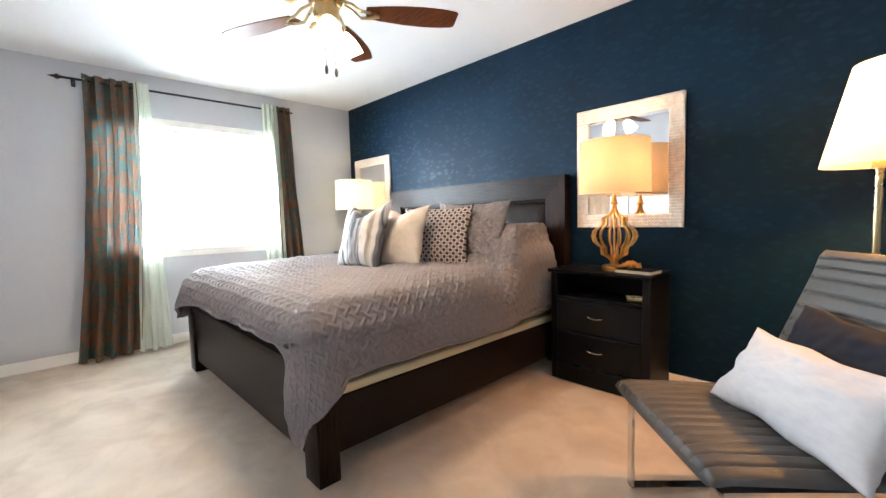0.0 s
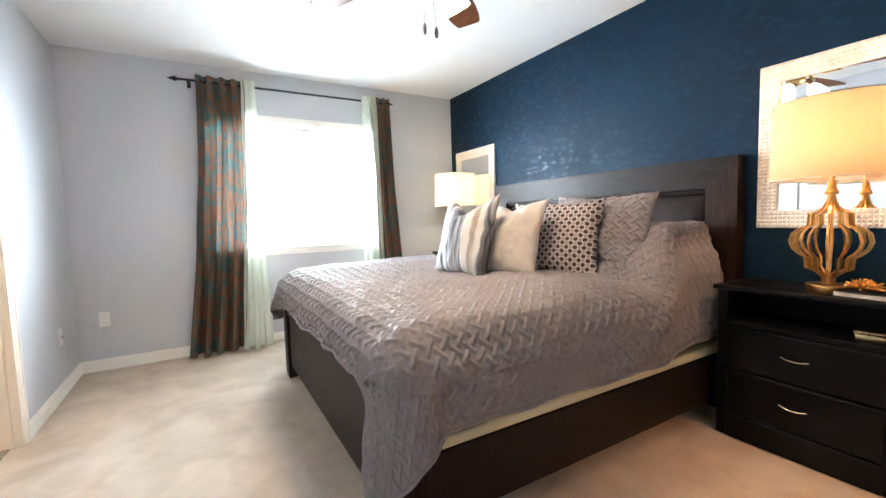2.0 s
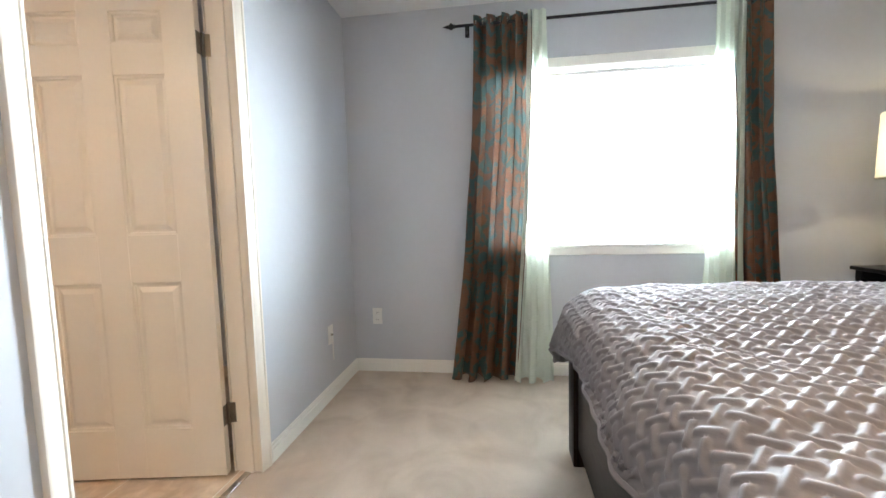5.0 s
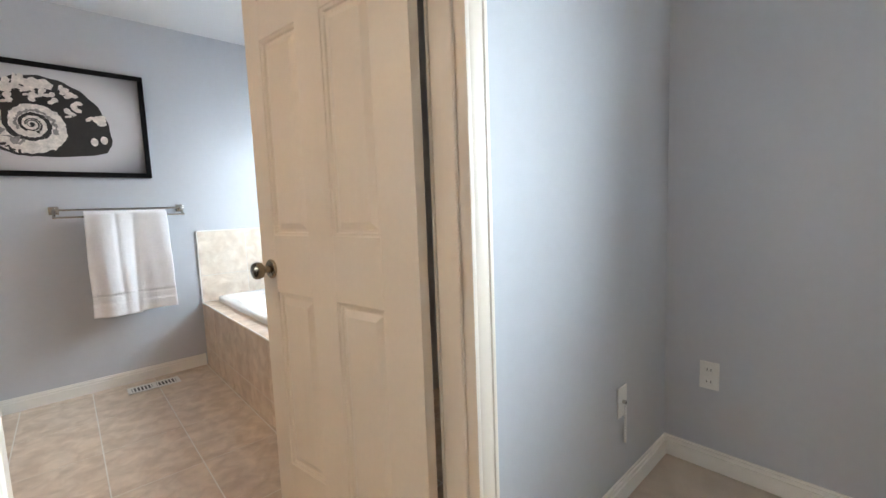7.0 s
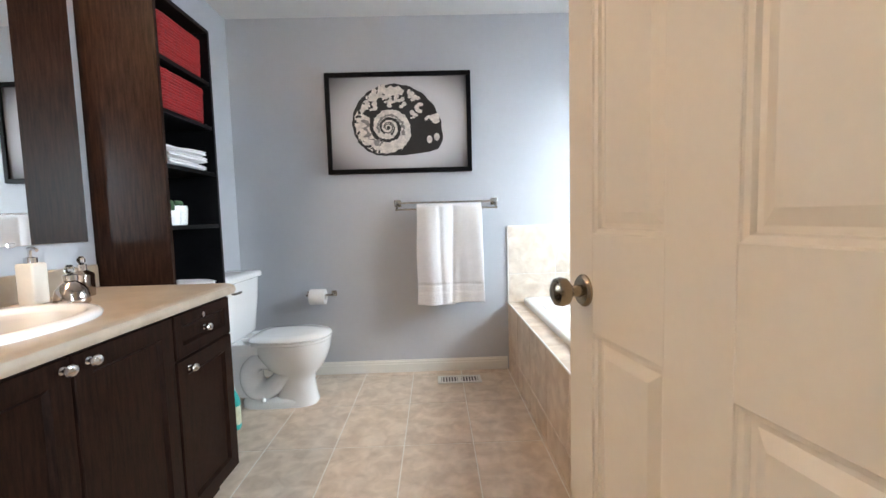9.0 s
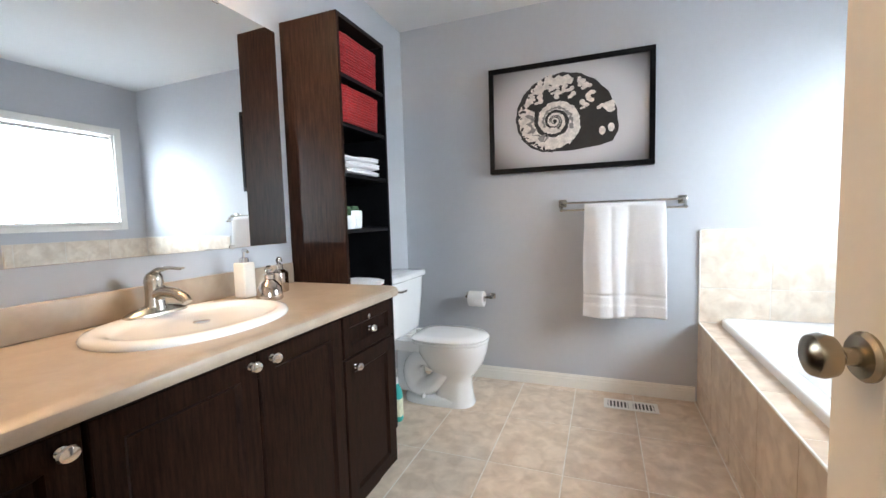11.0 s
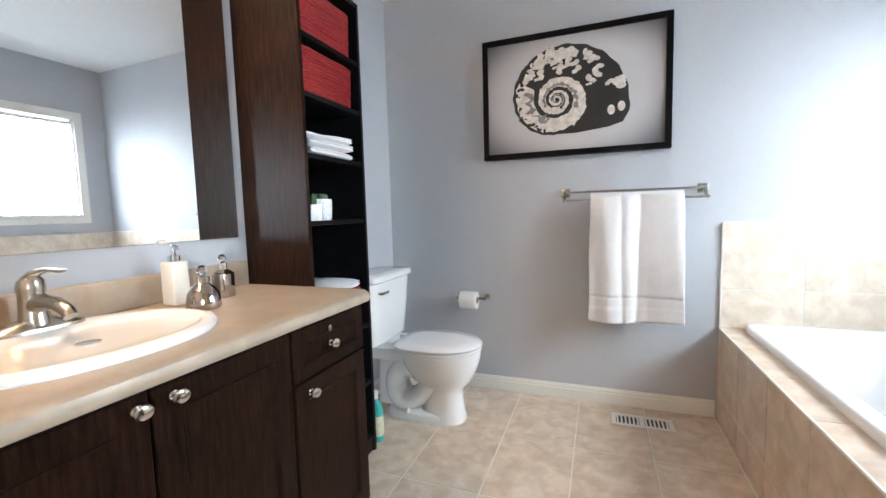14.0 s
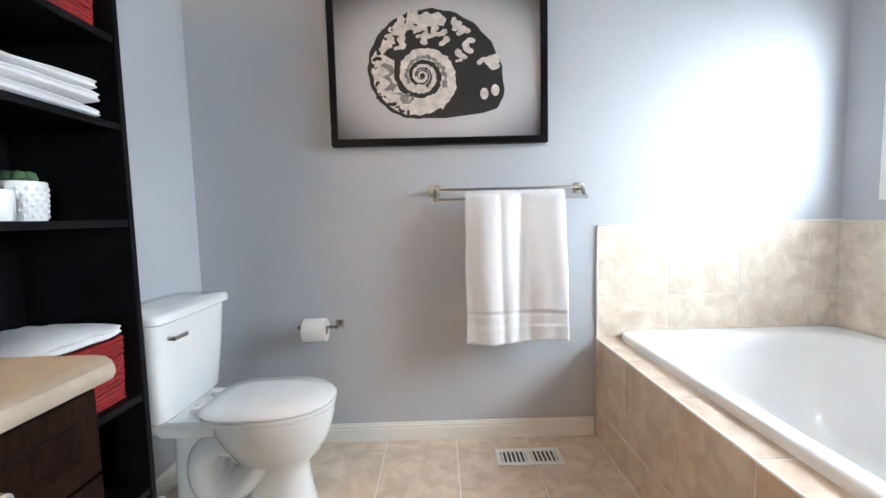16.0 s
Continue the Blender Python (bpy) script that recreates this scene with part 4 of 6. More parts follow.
def wall_mirror(x, label):
    m = thing("wall_mirror", (x, N - 0.003, 1.42), label, "mirror", group="mirrors above the nightstands")
    w, h, f = 0.69, 0.81, 0.088
    for x0, x1, z0, z1 in ((-w / 2, w / 2, h / 2 - f, h / 2), (-w / 2, w / 2, -h / 2, -h / 2 + f), (-w / 2, -w / 2 + f, -h / 2 + f, h / 2 - f), (w / 2 - f, w / 2, -h / 2 + f, h / 2 - f)):
        bar = part("frame", boxed(x0, x1, -0.024, 0, z0, z1, 0.003), M_SILVER_INLAY, m, "champagne frame with rows of beads")
        bm = bmesh.new()
        long_x = (x1 - x0) > (z1 - z0)
        cnt = int(max(x1 - x0, z1 - z0) / 0.018)
        for row in range(4):
            for i in range(cnt):
                s = (i + 0.5) / cnt
                o = 0.014 + row * 0.020
                cx, cz = (x0 + s * (x1 - x0), z0 + o) if long_x else (x0 + o, z0 + s * (z1 - z0))
                a, c = (0.0075, 0.0085) if long_x else (0.0085, 0.0075)
                loft(bm, [[(cx - a, -0.024, cz - c), (cx + a, -0.024, cz - c), (cx + a, -0.024, cz + c), (cx - a, -0.024, cz + c)],
                          [(cx - a * 0.5, -0.0275, cz - c * 0.5), (cx + a * 0.5, -0.0275, cz - c * 0.5), (cx + a * 0.5, -0.0275, cz + c * 0.5), (cx - a * 0.5, -0.0275, cz + c * 0.5)]], False, True)
        part("beading", bm, M_SILVER_INLAY, bar, smooth=0)
    part("mirror_glass", boxed(-w / 2 + f, w / 2 - f, -0.012, -0.002, -h / 2 + f, h / 2 - f), M_MIRROR, m, smooth=0)


wall_mirror(-1.165, "rectangular mirror in a pale beaded frame on the navy wall")
wall_mirror(-4.09, "rectangular mirror in a pale beaded frame on the navy wall")


def book(at, rz):
    b = thing("book", at, "black-covered book lying on the nightstand", "book", rz)
    part("cover", boxed(-0.11, 0.11, -0.075, 0.075, 0, 0.003), M_BOOKCLOTH, b)
    part("cover", boxed(-0.11, 0.11, -0.075, 0.075, 0.021, 0.024), M_BOOKCLOTH, b)
    part("spine", boxed(-0.11, 0.11, -0.0775, -0.0745, 0.0005, 0.0235, 0.001), M_BOOKCLOTH, b)
    part("pages", boxed(-0.106, 0.107, -0.073, 0.071, 0.003, 0.021), M_PAPER, b)


book((-0.99, 2.59, 0.7505), 174)


def urchin(at):
    u = thing("gold_ornament", at, "small spiky gold ornament on the book", "ornament")
    bm = bmesh.new()
    for i in range(46):
        z = 0.05 + 0.93 * i / 46
        a = i * 2.39996
        rr = math.sqrt(1 - z * z)
        d = Vector((rr * math.cos(a), rr * math.sin(a), z))
        tube(bm, [d * 0.006 + Vector((0, 0, 0.008)), d * (0.060 if z < 0.5 else 0.044) + Vector((0, 0, 0.006))], [0.006, 0.0035], 6)
    part("spikes", bm, M_GOLD, u)
    part("core", lathe(bmesh.new(), [(0.016, 0), (0.018, 0.006), (0.012, 0.016), (0.002, 0.02)], 16), M_GOLD, u)


urchin((-1.03, 2.59, 0.775))


def small_box(at):
    b = thing("trinket_box", at, "small brass trinket box on the nightstand shelf", "box", 8)
    part("body", boxed(-0.05, 0.05, -0.035, 0.035, 0, 0.028, 0.005, 2), M_BRASS, b)
    part("lid", boxed(-0.053, 0.053, -0.038, 0.038, 0.029, 0.040, 0.004, 2), M_BRASS, b)


small_box((-1.00, 2.60, 0.5755))


def ceiling_fan():
    f = thing("ceiling_fan", (-1.97, 1.155, CEIL), "five-blade ceiling fan with walnut blades and three lit glass shades", "ceiling fan")
    part("canopy", lathe(bmesh.new(), [(0.075, 0), (0.078, -0.02), (0.060, -0.05), (0.030, -0.065)], 28), M_BRASS, f)
    part("downrod", tube(bmesh.new(), [(0, 0, -0.06), (0, 0, -0.14)], 0.013, 12), M_BRASS, f)
    part("motor", lathe(bmesh.new(), [(0.03, -0.125), (0.085, -0.135), (0.110, -0.155), (0.115, -0.20), (0.100, -0.235), (0.082, -0.255), (0.07, -0.275), (0.04, -0.28)], 36), M_BRASS, f, "antique brass motor housing")
    part("switch_cup", lathe(bmesh.new(), [(0.060, -0.275), (0.066, -0.30), (0.062, -0.34), (0.040, -0.36), (0.012, -0.37)], 28), M_BRASS, f)
    for k in range(5):
        a = radians(203 + 72 * k)
        rot = Matrix.Rotation(a, 4, "Z")
        bm = bmesh.new()
        outline = [(0.20, -0.042), (0.28, -0.058), (0.40, -0.074), (0.50, -0.079), (0.60, -0.074), (0.66, -0.063), (0.675, -0.052), (0.675, 0.052), (0.66, 0.063), (0.60, 0.074), (0.50, 0.079), (0.40, 0.074), (0.28, 0.058), (0.20, 0.042)]
        tilt = math.tan(radians(-8))
        rings = [[(x, y, -0.292 + y * tilt + dz) for x, y in outline] for dz in (0, 0.006)]
        loft(bm, rings)
        bmesh.ops.transform(bm, matrix=rot, verts=bm.verts[:])
        blade = part("blade", bm, M_WALNUT, f, "glossy walnut fan blade")
        bm = bmesh.new()
        for s in (-1, 1):
            tube(bm, [(0.085, 0.012 * s, -0.25), (0.13, 0.028 * s, -0.268), (0.17, 0.036 * s, -0.30), (0.22, 0.030 * s, -0.300), (0.265, 0.0, -0.303)], 0.008, 8)
        bmesh.ops.transform(bm, matrix=rot, verts=bm.verts[:])
        part("blade_iron", bm, M_BRASS, blade, "brass scroll blade bracket")
    for i in range(3):
        a = radians(-25 + 120 * i)
        ca, sa = math.cos(a), math.sin(a)
        part("light_arm", tube(bmesh.new(), [(0.04 * ca, 0.04 * sa, -0.345), (0.075 * ca, 0.075 * sa, -0.352), (0.092 * ca, 0.092 * sa, -0.375)], 0.009, 10), M_BRASS, f)
        bm = lathe(bmesh.new(), [(0.024, 0.0), (0.034, -0.012), (0.048, -0.042), (0.057, -0.080), (0.061, -0.120), (0.058, -0.120), (0.053, -0.080), (0.044, -0.042), (0.030, -0.012)], 28, cap0=False, cap1=False)
        bmesh.ops.transform(bm, matrix=Matrix.Translation((0.092 * ca, 0.092 * sa, -0.378)) @ Matrix.Rotation(a, 4, "Z") @ Matrix.Rotation(radians(-32), 4, "Y"), verts=bm.verts[:])
        part("glass_shade", bm, M_FROST, f, "lit frosted glass bell shade")
    for dx, dy in ((-0.038, 0.010), (-0.045, 0.07)):
        ch = part("pull_chain", tube(bmesh.new(), [(dx * 0.8, dy * 0.6, -0.36), (dx, dy, -0.55)], 0.0009, 5), M_IRON, f)
        part("chain_fob", lathe(bmesh.new(), [(0.002, -0.545), (0.0075, -0.556), (0.009, -0.572), (0.006, -0.590), (0.001, -0.593)], 12, dx, dy), M_IRON, ch)


ceiling_fan()


def lounge_chair():
    c = thing("lounge_chair", (-0.50, 1.486, 0), "grey leather chair with channel stitching on a flat chrome frame", "chair", -46)
    # local y runs to the back, x across
    w = 0.66

    def pad(name, path, across, n_ch, label=""):
        """A channelled pad along a path of (y, z) centre points."""
        rings_n = 132

        def at(s):
            k = s * (len(path) - 1)
            i = min(int(k), len(path) - 2)
            f = k - i
            return Vector((path[i][0] * (1 - f) + path[i + 1][0] * f, path[i][1] * (1 - f) + path[i + 1][1] * f))
        rings = []
        for q in range(rings_n + 1):
            s = q / rings_n
            p, d = at(s), (at(min(1, s + 0.01)) - at(max(0, s - 0.01))).normalized()
            nrm = Vector((-d.y, d.x))
            edge = min(1, 12 * min(s, 1 - s) + 0.15) ** 0.5
            ring = []
            for side, m in ((1, 118), (-1, 14)):
                for k in range(m):
                    u = side * (2 * k / m - 1)
                    cx = u * across / 2 * (0.96 + 0.04 * edge)
                    th = side * 0.034 * edge * max(0.0, 1 - abs(u) ** 9) ** 0.5
                    if side > 0 and abs(u) < 0.92:
                        ph = (u + 1) / 2 * n_ch if name == "seat" else s * n_ch
                        th -= 0.009 * max(0, 1 - abs(((ph + 0.5) % 1) - 0.5) / 0.20) ** 1.5
                    ring.append((cx, p.x + nrm.x * th, p.y + nrm.y * th))
            rings.append(ring)
        return part(name, loft(bmesh.new(), rings), M_LEATHER_GR, c, label, 60)

    pad("seat", [(-0.02, 0.405), (0.03, 0.412), (0.2, 0.405), (0.4, 0.392), (0.56, 0.385)], w, 13)
    pad("backrest", [(0.53, 0.43), (0.60, 0.55), (0.67, 0.70), (0.74, 0.85), (0.775, 0.945)], w - 0.05, 11)
    for s in (-1, 1):
        x = s * (w / 2 - 0.055)
        bm = bmesh.new()
        for a, b in (((x - 0.022, x + 0.022), (0.02, 0.60, 0.0, 0.012)), ((x - 0.022, x + 0.022), (0.02, 0.032, 0.012, 0.372)), ((x - 0.022, x + 0.022), (0.02, 0.60, 0.360, 0.372))):
            box(bm, a[0], a[1], b[0], b[1], b[2], b[3], 0.002)
        part("sled_leg", bm, M_CHROME, c, "flat chrome sled leg")
        bm = loft(bmesh.new(), [[(x - 0.02, 0.585, 0.36), (x + 0.02, 0.585, 0.36), (x + 0.02, 0.60, 0.36), (x - 0.02, 0.60, 0.36)], [(x - 0.02, 0.79, 0.86), (x + 0.02, 0.79, 0.86), (x + 0.02, 0.80, 0.855), (x - 0.02, 0.80, 0.855)]])
        part("back_support", bm, M_CHROME, c)
    part("crossbar", boxed(-w / 2 + 0.06, w / 2 - 0.06, 0.30, 0.34, 0.352, 0.362, 0.002), M_CHROME, c)


lounge_chair()
pillow("pillow", (-0.13, 1.70, 0.43), -30, -46, 0.56, 0.38, 0.15, M_NAVY, "dark navy cushion on the grey leather chair", False, 8.0)
pillow("pillow", (-0.215, 1.60, 0.428), -35, -44, 0.60, 0.30, 0.15, M_LINEN, "white linen lumbar cushion on the grey leather chair", False, 9.2)


def floor_lamp():
    t = thing("floor_lamp", (0.03, 2.38, 0), "brass floor lamp with a white tapered shade, lit, behind the chair", "floor lamp")
    part("base", lathe(bmesh.new(), [(0.14, 0), (0.142, 0.012), (0.13, 0.02), (0.02, 0.03)], 36), M_BRASS, t)
    part("pole", tube(bmesh.new(), [(-0.045, 0, 0.02), (-0.045, 0, 1.30)], 0.013, 12), M_BRASS, t)
    part("pole_cap", lathe(bmesh.new(), [(0.024, 1.255), (0.024, 1.285), (0.014, 1.30)], 20, -0.045, 0), M_BRASS, t)
    part("lamp_arm", tube(bmesh.new(), [(-0.045, 0, 1.29), (0, 0, 1.32), (0, 0, 1.40)], 0.007, 8), M_BRASS, t)
    part("shade", lathe(bmesh.new(), [(0.222, 1.268), (0.221, 1.274), (0.135, 1.640), (0.134, 1.646)], 48, cap0=False, cap1=False), M_SHADE_W, t, "white tapered fabric shade glowing")


floor_lamp()

# ---- bathroom things ----


def bathtub():
    t = thing("bathtub", (-4.03, (S + TN) / 2, 0), "white drop-in bathtub set in a tiled surround", "bathtub")
    hy = (TN - S) / 2 - 0.003
    hx = 0.53
    rings = [oval(0, 0, hx, hy, DECK + 0.001, 24, 96), oval(0, 0, hx, hy, DECK + 0.028, 24, 96), oval(0, 0, hx - 0.006, hy - 0.006, DECK + 0.035, 24, 96),
             oval(0, 0, hx - 0.02, hy - 0.02, DECK + 0.035, 18, 96), oval(0.0, 0, hx - 0.065, hy - 0.09, DECK + 0.031, 8, 96), oval(0, 0, hx - 0.078, hy - 0.105, DECK + 0.022, 7, 96),
             oval(0, 0, hx - 0.10, hy - 0.13, DECK - 0.03, 5.5, 96), oval(0, 0.01, hx - 0.17, hy - 0.24, 0.25, 4.0, 96), oval(0, 0.02, hx - 0.20, hy - 0.30, 0.14, 3, 96), oval(0, 0.02, hx - 0.27, hy - 0.40, 0.115, 2.6, 96)]
    part("shell", loft(bmesh.new(), rings, False, True), M_ACRYLIC, t, smooth=50)
    part("drain", lathe(bmesh.new(), [(0.03, 0.116), (0.03, 0.120), (0.02, 0.121)], 20, 0, -0.25), M_CHROME, t)


bathtub()


def tub_faucet():
    f = thing("tub_faucet", (-3.605, -2.22, DECK + 0.034), "chrome tub filler on the bathtub's rim", "faucet")
    part("spout", tube(bmesh.new(), [(0, 0, 0), (0, 0, 0.07), (-0.02, 0, 0.10), (-0.06, 0, 0.11), (-0.11, 0, 0.095)], [0.02, 0.018, 0.017, 0.016, 0.014], 14), M_CHROME, f)
    part("lever", tube(bmesh.new(), [(0, 0, 0.10), (0.01, 0, 0.125), (0.045, 0, 0.14)], 0.006, 8), M_CHROME, f)


tub_faucet()


def robe_hook():
    h = thing("robe_hook", (TX - 0.01, -1.85, 1.745), "brushed nickel double robe hook on the partition's end", "hook")
    part("backplate", boxed(0, 0.010, -0.022, 0.022, -0.022, 0.022, 0.003), M_NICKEL, h)
    part("stem", tube(bmesh.new(), [(0.008, 0, 0.004), (0.05, 0, 0.004)], 0.009, 10), M_NICKEL, h)
    part("arm", tube(bmesh.new(), [(0.045, -0.05, 0.010), (0.05, -0.045, -0.008), (0.05, 0, -0.012), (0.05, 0.045, -0.008), (0.045, 0.05, 0.010)], 0.005, 10), M_NICKEL, h)


robe_hook()


def vanity():
    v = thing("vanity_cabinet", (E - 0.003, -1.43, 0), "dark-stained oak bathroom vanity with framed doors", "cabinet")
    y0, y1, f = -0.742, 0.745, -0.517
    part("body", boxed(f, 0, y0, y1, 0.10, 0.81, 0.002), M_OAK_V, v)
    part("toe_kick", boxed(f + 0.07, 0, y0, y1, 0.0, 0.10), M_OAK_V, v)

    def front(name, a, b, z0, z1, knob, plate=False):
        """A framed front with a recessed panel, between a and b along the wall."""
        bm = bmesh.new()
        fw = 0.055 if z1 - z0 > 0.3 else 0.04
        frame_rings = []
        for inset, x in ((0.0, f - 0.0005), (0.0, f - 0.017), (0.002, f - 0.019), (fw - 0.002, f - 0.019), (fw, f - 0.017), (fw, f - 0.0005)):
            frame_rings.append([(x, a + inset, z0 + inset), (x, b - inset, z0 + inset), (x, b - inset, z1 - inset), (x, a + inset, z1 - inset)])
        loft(bm, frame_rings, False, False)
        d = part(name, bm, M_OAK_V, v)
        bm = loft(bmesh.new(), [[(f - 0.017, a + fw, z0 + fw), (f - 0.017, b - fw, z0 + fw), (f - 0.017, b - fw, z1 - fw), (f - 0.017, a + fw, z1 - fw)],
                                [(f - 0.008, a + fw + 0.008, z0 + fw + 0.008), (f - 0.008, b - fw - 0.008, z0 + fw + 0.008), (f - 0.008, b - fw - 0.008, z1 - fw - 0.008), (f - 0.008, a + fw + 0.008, z1 - fw - 0.008)]], False, True)
        part("panel", bm, M_OAK_V, d, smooth=20)
        ky, kz = knob
        k = part("knob", lathe(bmesh.new(), [(0.010, 0), (0.010, 0.003), (0.0055, 0.006), (0.0055, 0.014), (0.013, 0.019), (0.0155, 0.024), (0.013, 0.029), (0.004, 0.032)], 22), M_CHROME, d, "polished round knob")
        k.matrix_basis = pose(f - 0.019, ky, kz, 0, -90, 0) @ Matrix.Diagonal((0.9, 1.12, 0.9, 1.0))
        if plate:
            lk = part("lock", lathe(bmesh.new(), [(0.009, 0), (0.009, 0.003), (0.005, 0.004)], 16), M_CHROME, d)
            lk.matrix_basis = pose(f - 0.019, ky, kz + 0.045, 0, -90, 0)

    o = 1.43
    front("drawer", -2.168 + o, -1.825 + o, 0.662, 0.805, (-1.985 + o, 0.732), True)
    front("door", -2.168 + o, -1.825 + o, 0.115, 0.655, (-1.884 + o, 0.621))
    front("door", -1.815 + o, -1.46 + o, 0.115, 0.805, (-1.499 + o, 0.780))
    front("door", -1.452 + o, -1.085 + o, 0.115, 0.805, (-1.430 + o, 0.780))
    front("door", -1.075 + o, -0.72 + o, 0.115, 0.805, (-1.045 + o, 0.775))


vanity()


def countertop():
    c = thing("countertop", (E - 0.002, -1.43, 0.813), "beige stone-look laminate worktop with a rounded front edge", "worktop")
    y0, y1, xf = -0.766, 0.755, -0.560
    prof = [(0.0, 0.0), (xf + 0.02, 0.0), (xf + 0.006, 0.004), (xf, 0.013), (xf - 0.001, 0.022), (xf + 0.003, 0.033), (xf + 0.013, 0.040), (xf + 0.03, 0.0425), (0.0, 0.0425)]
    bm = loft(bmesh.new(), [[(x + (0.012 if x < xf + 0.05 and yy == y0 else 0), yy, z) for x, z in prof] for yy in (y0, y0 + 0.012, y1)])
    part("slab", bm, M_LAMINATE, c)
    part("backsplash", boxed(-0.022, 0, y0 + 0.004, y1, 0.0425, 0.135, 0.006, 3), M_LAMINATE, c)
    return c


countertop()


def basin():
    b = thing("sink_basin", (-1.80, -1.50, 0.8555), "oval white self-rimming basin with warm reflections", "sink")
    rings = [oval(0, 0, 0.212, 0.262, 0.000, 2.2, 64), oval(0, 0, 0.214, 0.264, 0.008, 2.2, 64), oval(0, 0, 0.206, 0.256, 0.017, 2.2, 64), oval(0, 0, 0.192, 0.240, 0.0195, 2.2, 64),
             oval(-0.018, 0, 0.160, 0.222, 0.016, 2.2, 64), oval(-0.018, 0, 0.152, 0.214, 0.009, 2.2, 64), oval(-0.018, 0, 0.135, 0.190, 0.005, 2.1, 64), oval(-0.018, 0, 0.08, 0.11, 0.003, 2, 64), oval(-0.018, 0, 0.024, 0.024, 0.002, 2, 64)]
    part("bowl", loft(bmesh.new(), rings, True, True), M_PORCELAIN, b, smooth=60)
    part("drain", lathe(bmesh.new(), [(0.022, 0.0025), (0.022, 0.005), (0.012, 0.006)], 20, -0.018, 0), M_CHROME, b)


basin()


def faucet():
    f = thing("basin_faucet", (-1.635, -1.50, 0.8725), "polished single-lever basin faucet", "faucet")
    f.scale = (1.18, 1.18, 1.18)
    part("base_plate", loft(bmesh.new(), [oval(0, 0, 0.026, 0.078, 0, 2.6, 40), oval(0, 0, 0.026, 0.078, 0.006, 2.6, 40), oval(0, 0, 0.021, 0.066, 0.013, 2.4, 40), oval(0, 0, 0.018, 0.030, 0.022, 2.2, 40)]), M_NICKEL, f)
    part("body", loft(bmesh.new(), [oval(0, 0, 0.024, 0.026, 0.012, 2, 28), oval(0.002, 0, 0.021, 0.022, 0.035, 2, 28), oval(0.004, 0, 0.020, 0.020, 0.065, 2, 28), oval(0.004, 0, 0.022, 0.022, 0.082, 2, 28), oval(0.002, 0, 0.019, 0.020, 0.096, 2, 28), oval(-0.002, 0, 0.010, 0.012, 0.104, 2, 28)]), M_NICKEL, f, smooth=60)
    part("spout", tube(bmesh.new(), [(0, 0, 0.045), (-0.035, 0, 0.058), (-0.075, 0, 0.055), (-0.105, 0, 0.043), (-0.112, 0, 0.034)], [0.017, 0.015, 0.013, 0.012, 0.011], 16), M_NICKEL, f)
    part("lever", loft(bmesh.new(), [[(x, w * math.cos(a), z + h * math.sin(a)) for a in [2 * math.pi * q / 14 for q in range(14)]] for x, z, w, h in ((0.012, 0.097, 0.014, 0.008), (-0.02, 0.112, 0.013, 0.007), (-0.06, 0.118, 0.010, 0.004), (-0.095, 0.116, 0.009, 0.0035), (-0.105, 0.118, 0.006, 0.002))]), M_NICKEL, f, smooth=60)


faucet()


def soap_dispenser():
    d = thing("soap_dispenser", (-1.625, -1.84, 0.8558), "cream ceramic soap dispenser with a chrome pump", "soap dispenser")
    part("bottle", boxed(-0.027, 0.027, -0.027, 0.027, 0, 0.132, 0.006, 3), M_CANDLE, d)
    part("collar", lathe(bmesh.new(), [(0.017, 0.131), (0.017, 0.149), (0.008, 0.151)], 20), M_CHROME, d)
    bm = tube(bmesh.new(), [(0, 0, 0.147), (0, 0, 0.180)], 0.0055, 10)
    tube(bm, [(0.004, 0.0, 0.176), (-0.02, 0.008, 0.178), (-0.034, 0.012, 0.172)], 0.0055, 10)
    part("pump", bm, M_CHROME, d)


soap_dispenser()


def bottle_round(at):
    b = thing("perfume_bottle", at, "round mercury-glass bottle with a crystal stopper", "bottle")
    part("body", lathe(bmesh.new(), [(0.042, 0), (0.046, 0.006), (0.046, 0.020), (0.041, 0.045), (0.030, 0.062), (0.017, 0.072), (0.015, 0.078)], 32), M_SILVERGLASS, b)
    part("neck", lathe(bmesh.new(), [(0.019, 0.076), (0.019, 0.092), (0.012, 0.094)], 20), M_CHROME, b)
    part("stopper", lathe(bmesh.new(), [(0.006, 0.094), (0.013, 0.104), (0.014, 0.113), (0.007, 0.124), (0.001, 0.125)], 10), M_GLASS, b, smooth=0)


def bottle_square(at):
    b = thing("perfume_bottle", at, "square mercury-glass bottle with a crystal stopper", "bottle", 8)
    part("body", boxed(-0.025, 0.025, -0.025, 0.025, 0, 0.082, 0.006, 3), M_SILVERGLASS, b)
    part("shoulder", loft(bmesh.new(), [oval(0, 0, 0.023, 0.023, 0.082, 5, 24), oval(0, 0, 0.014, 0.014, 0.092, 2.5, 24)]), M_SILVERGLASS, b)
    part("neck", lathe(bmesh.new(), [(0.013, 0.091), (0.013, 0.112), (0.009, 0.114)], 20), M_CHROME, b)
    part("stopper", lathe(bmesh.new(), [(0.005, 0.113), (0.012, 0.122), (0.013, 0.130), (0.006, 0.140), (0.001, 0.141)], 10), M_GLASS, b, smooth=0)


bottle_round((-1.755, -1.825, 0.8558))
bottle_square((-1.675, -1.965, 0.8558))


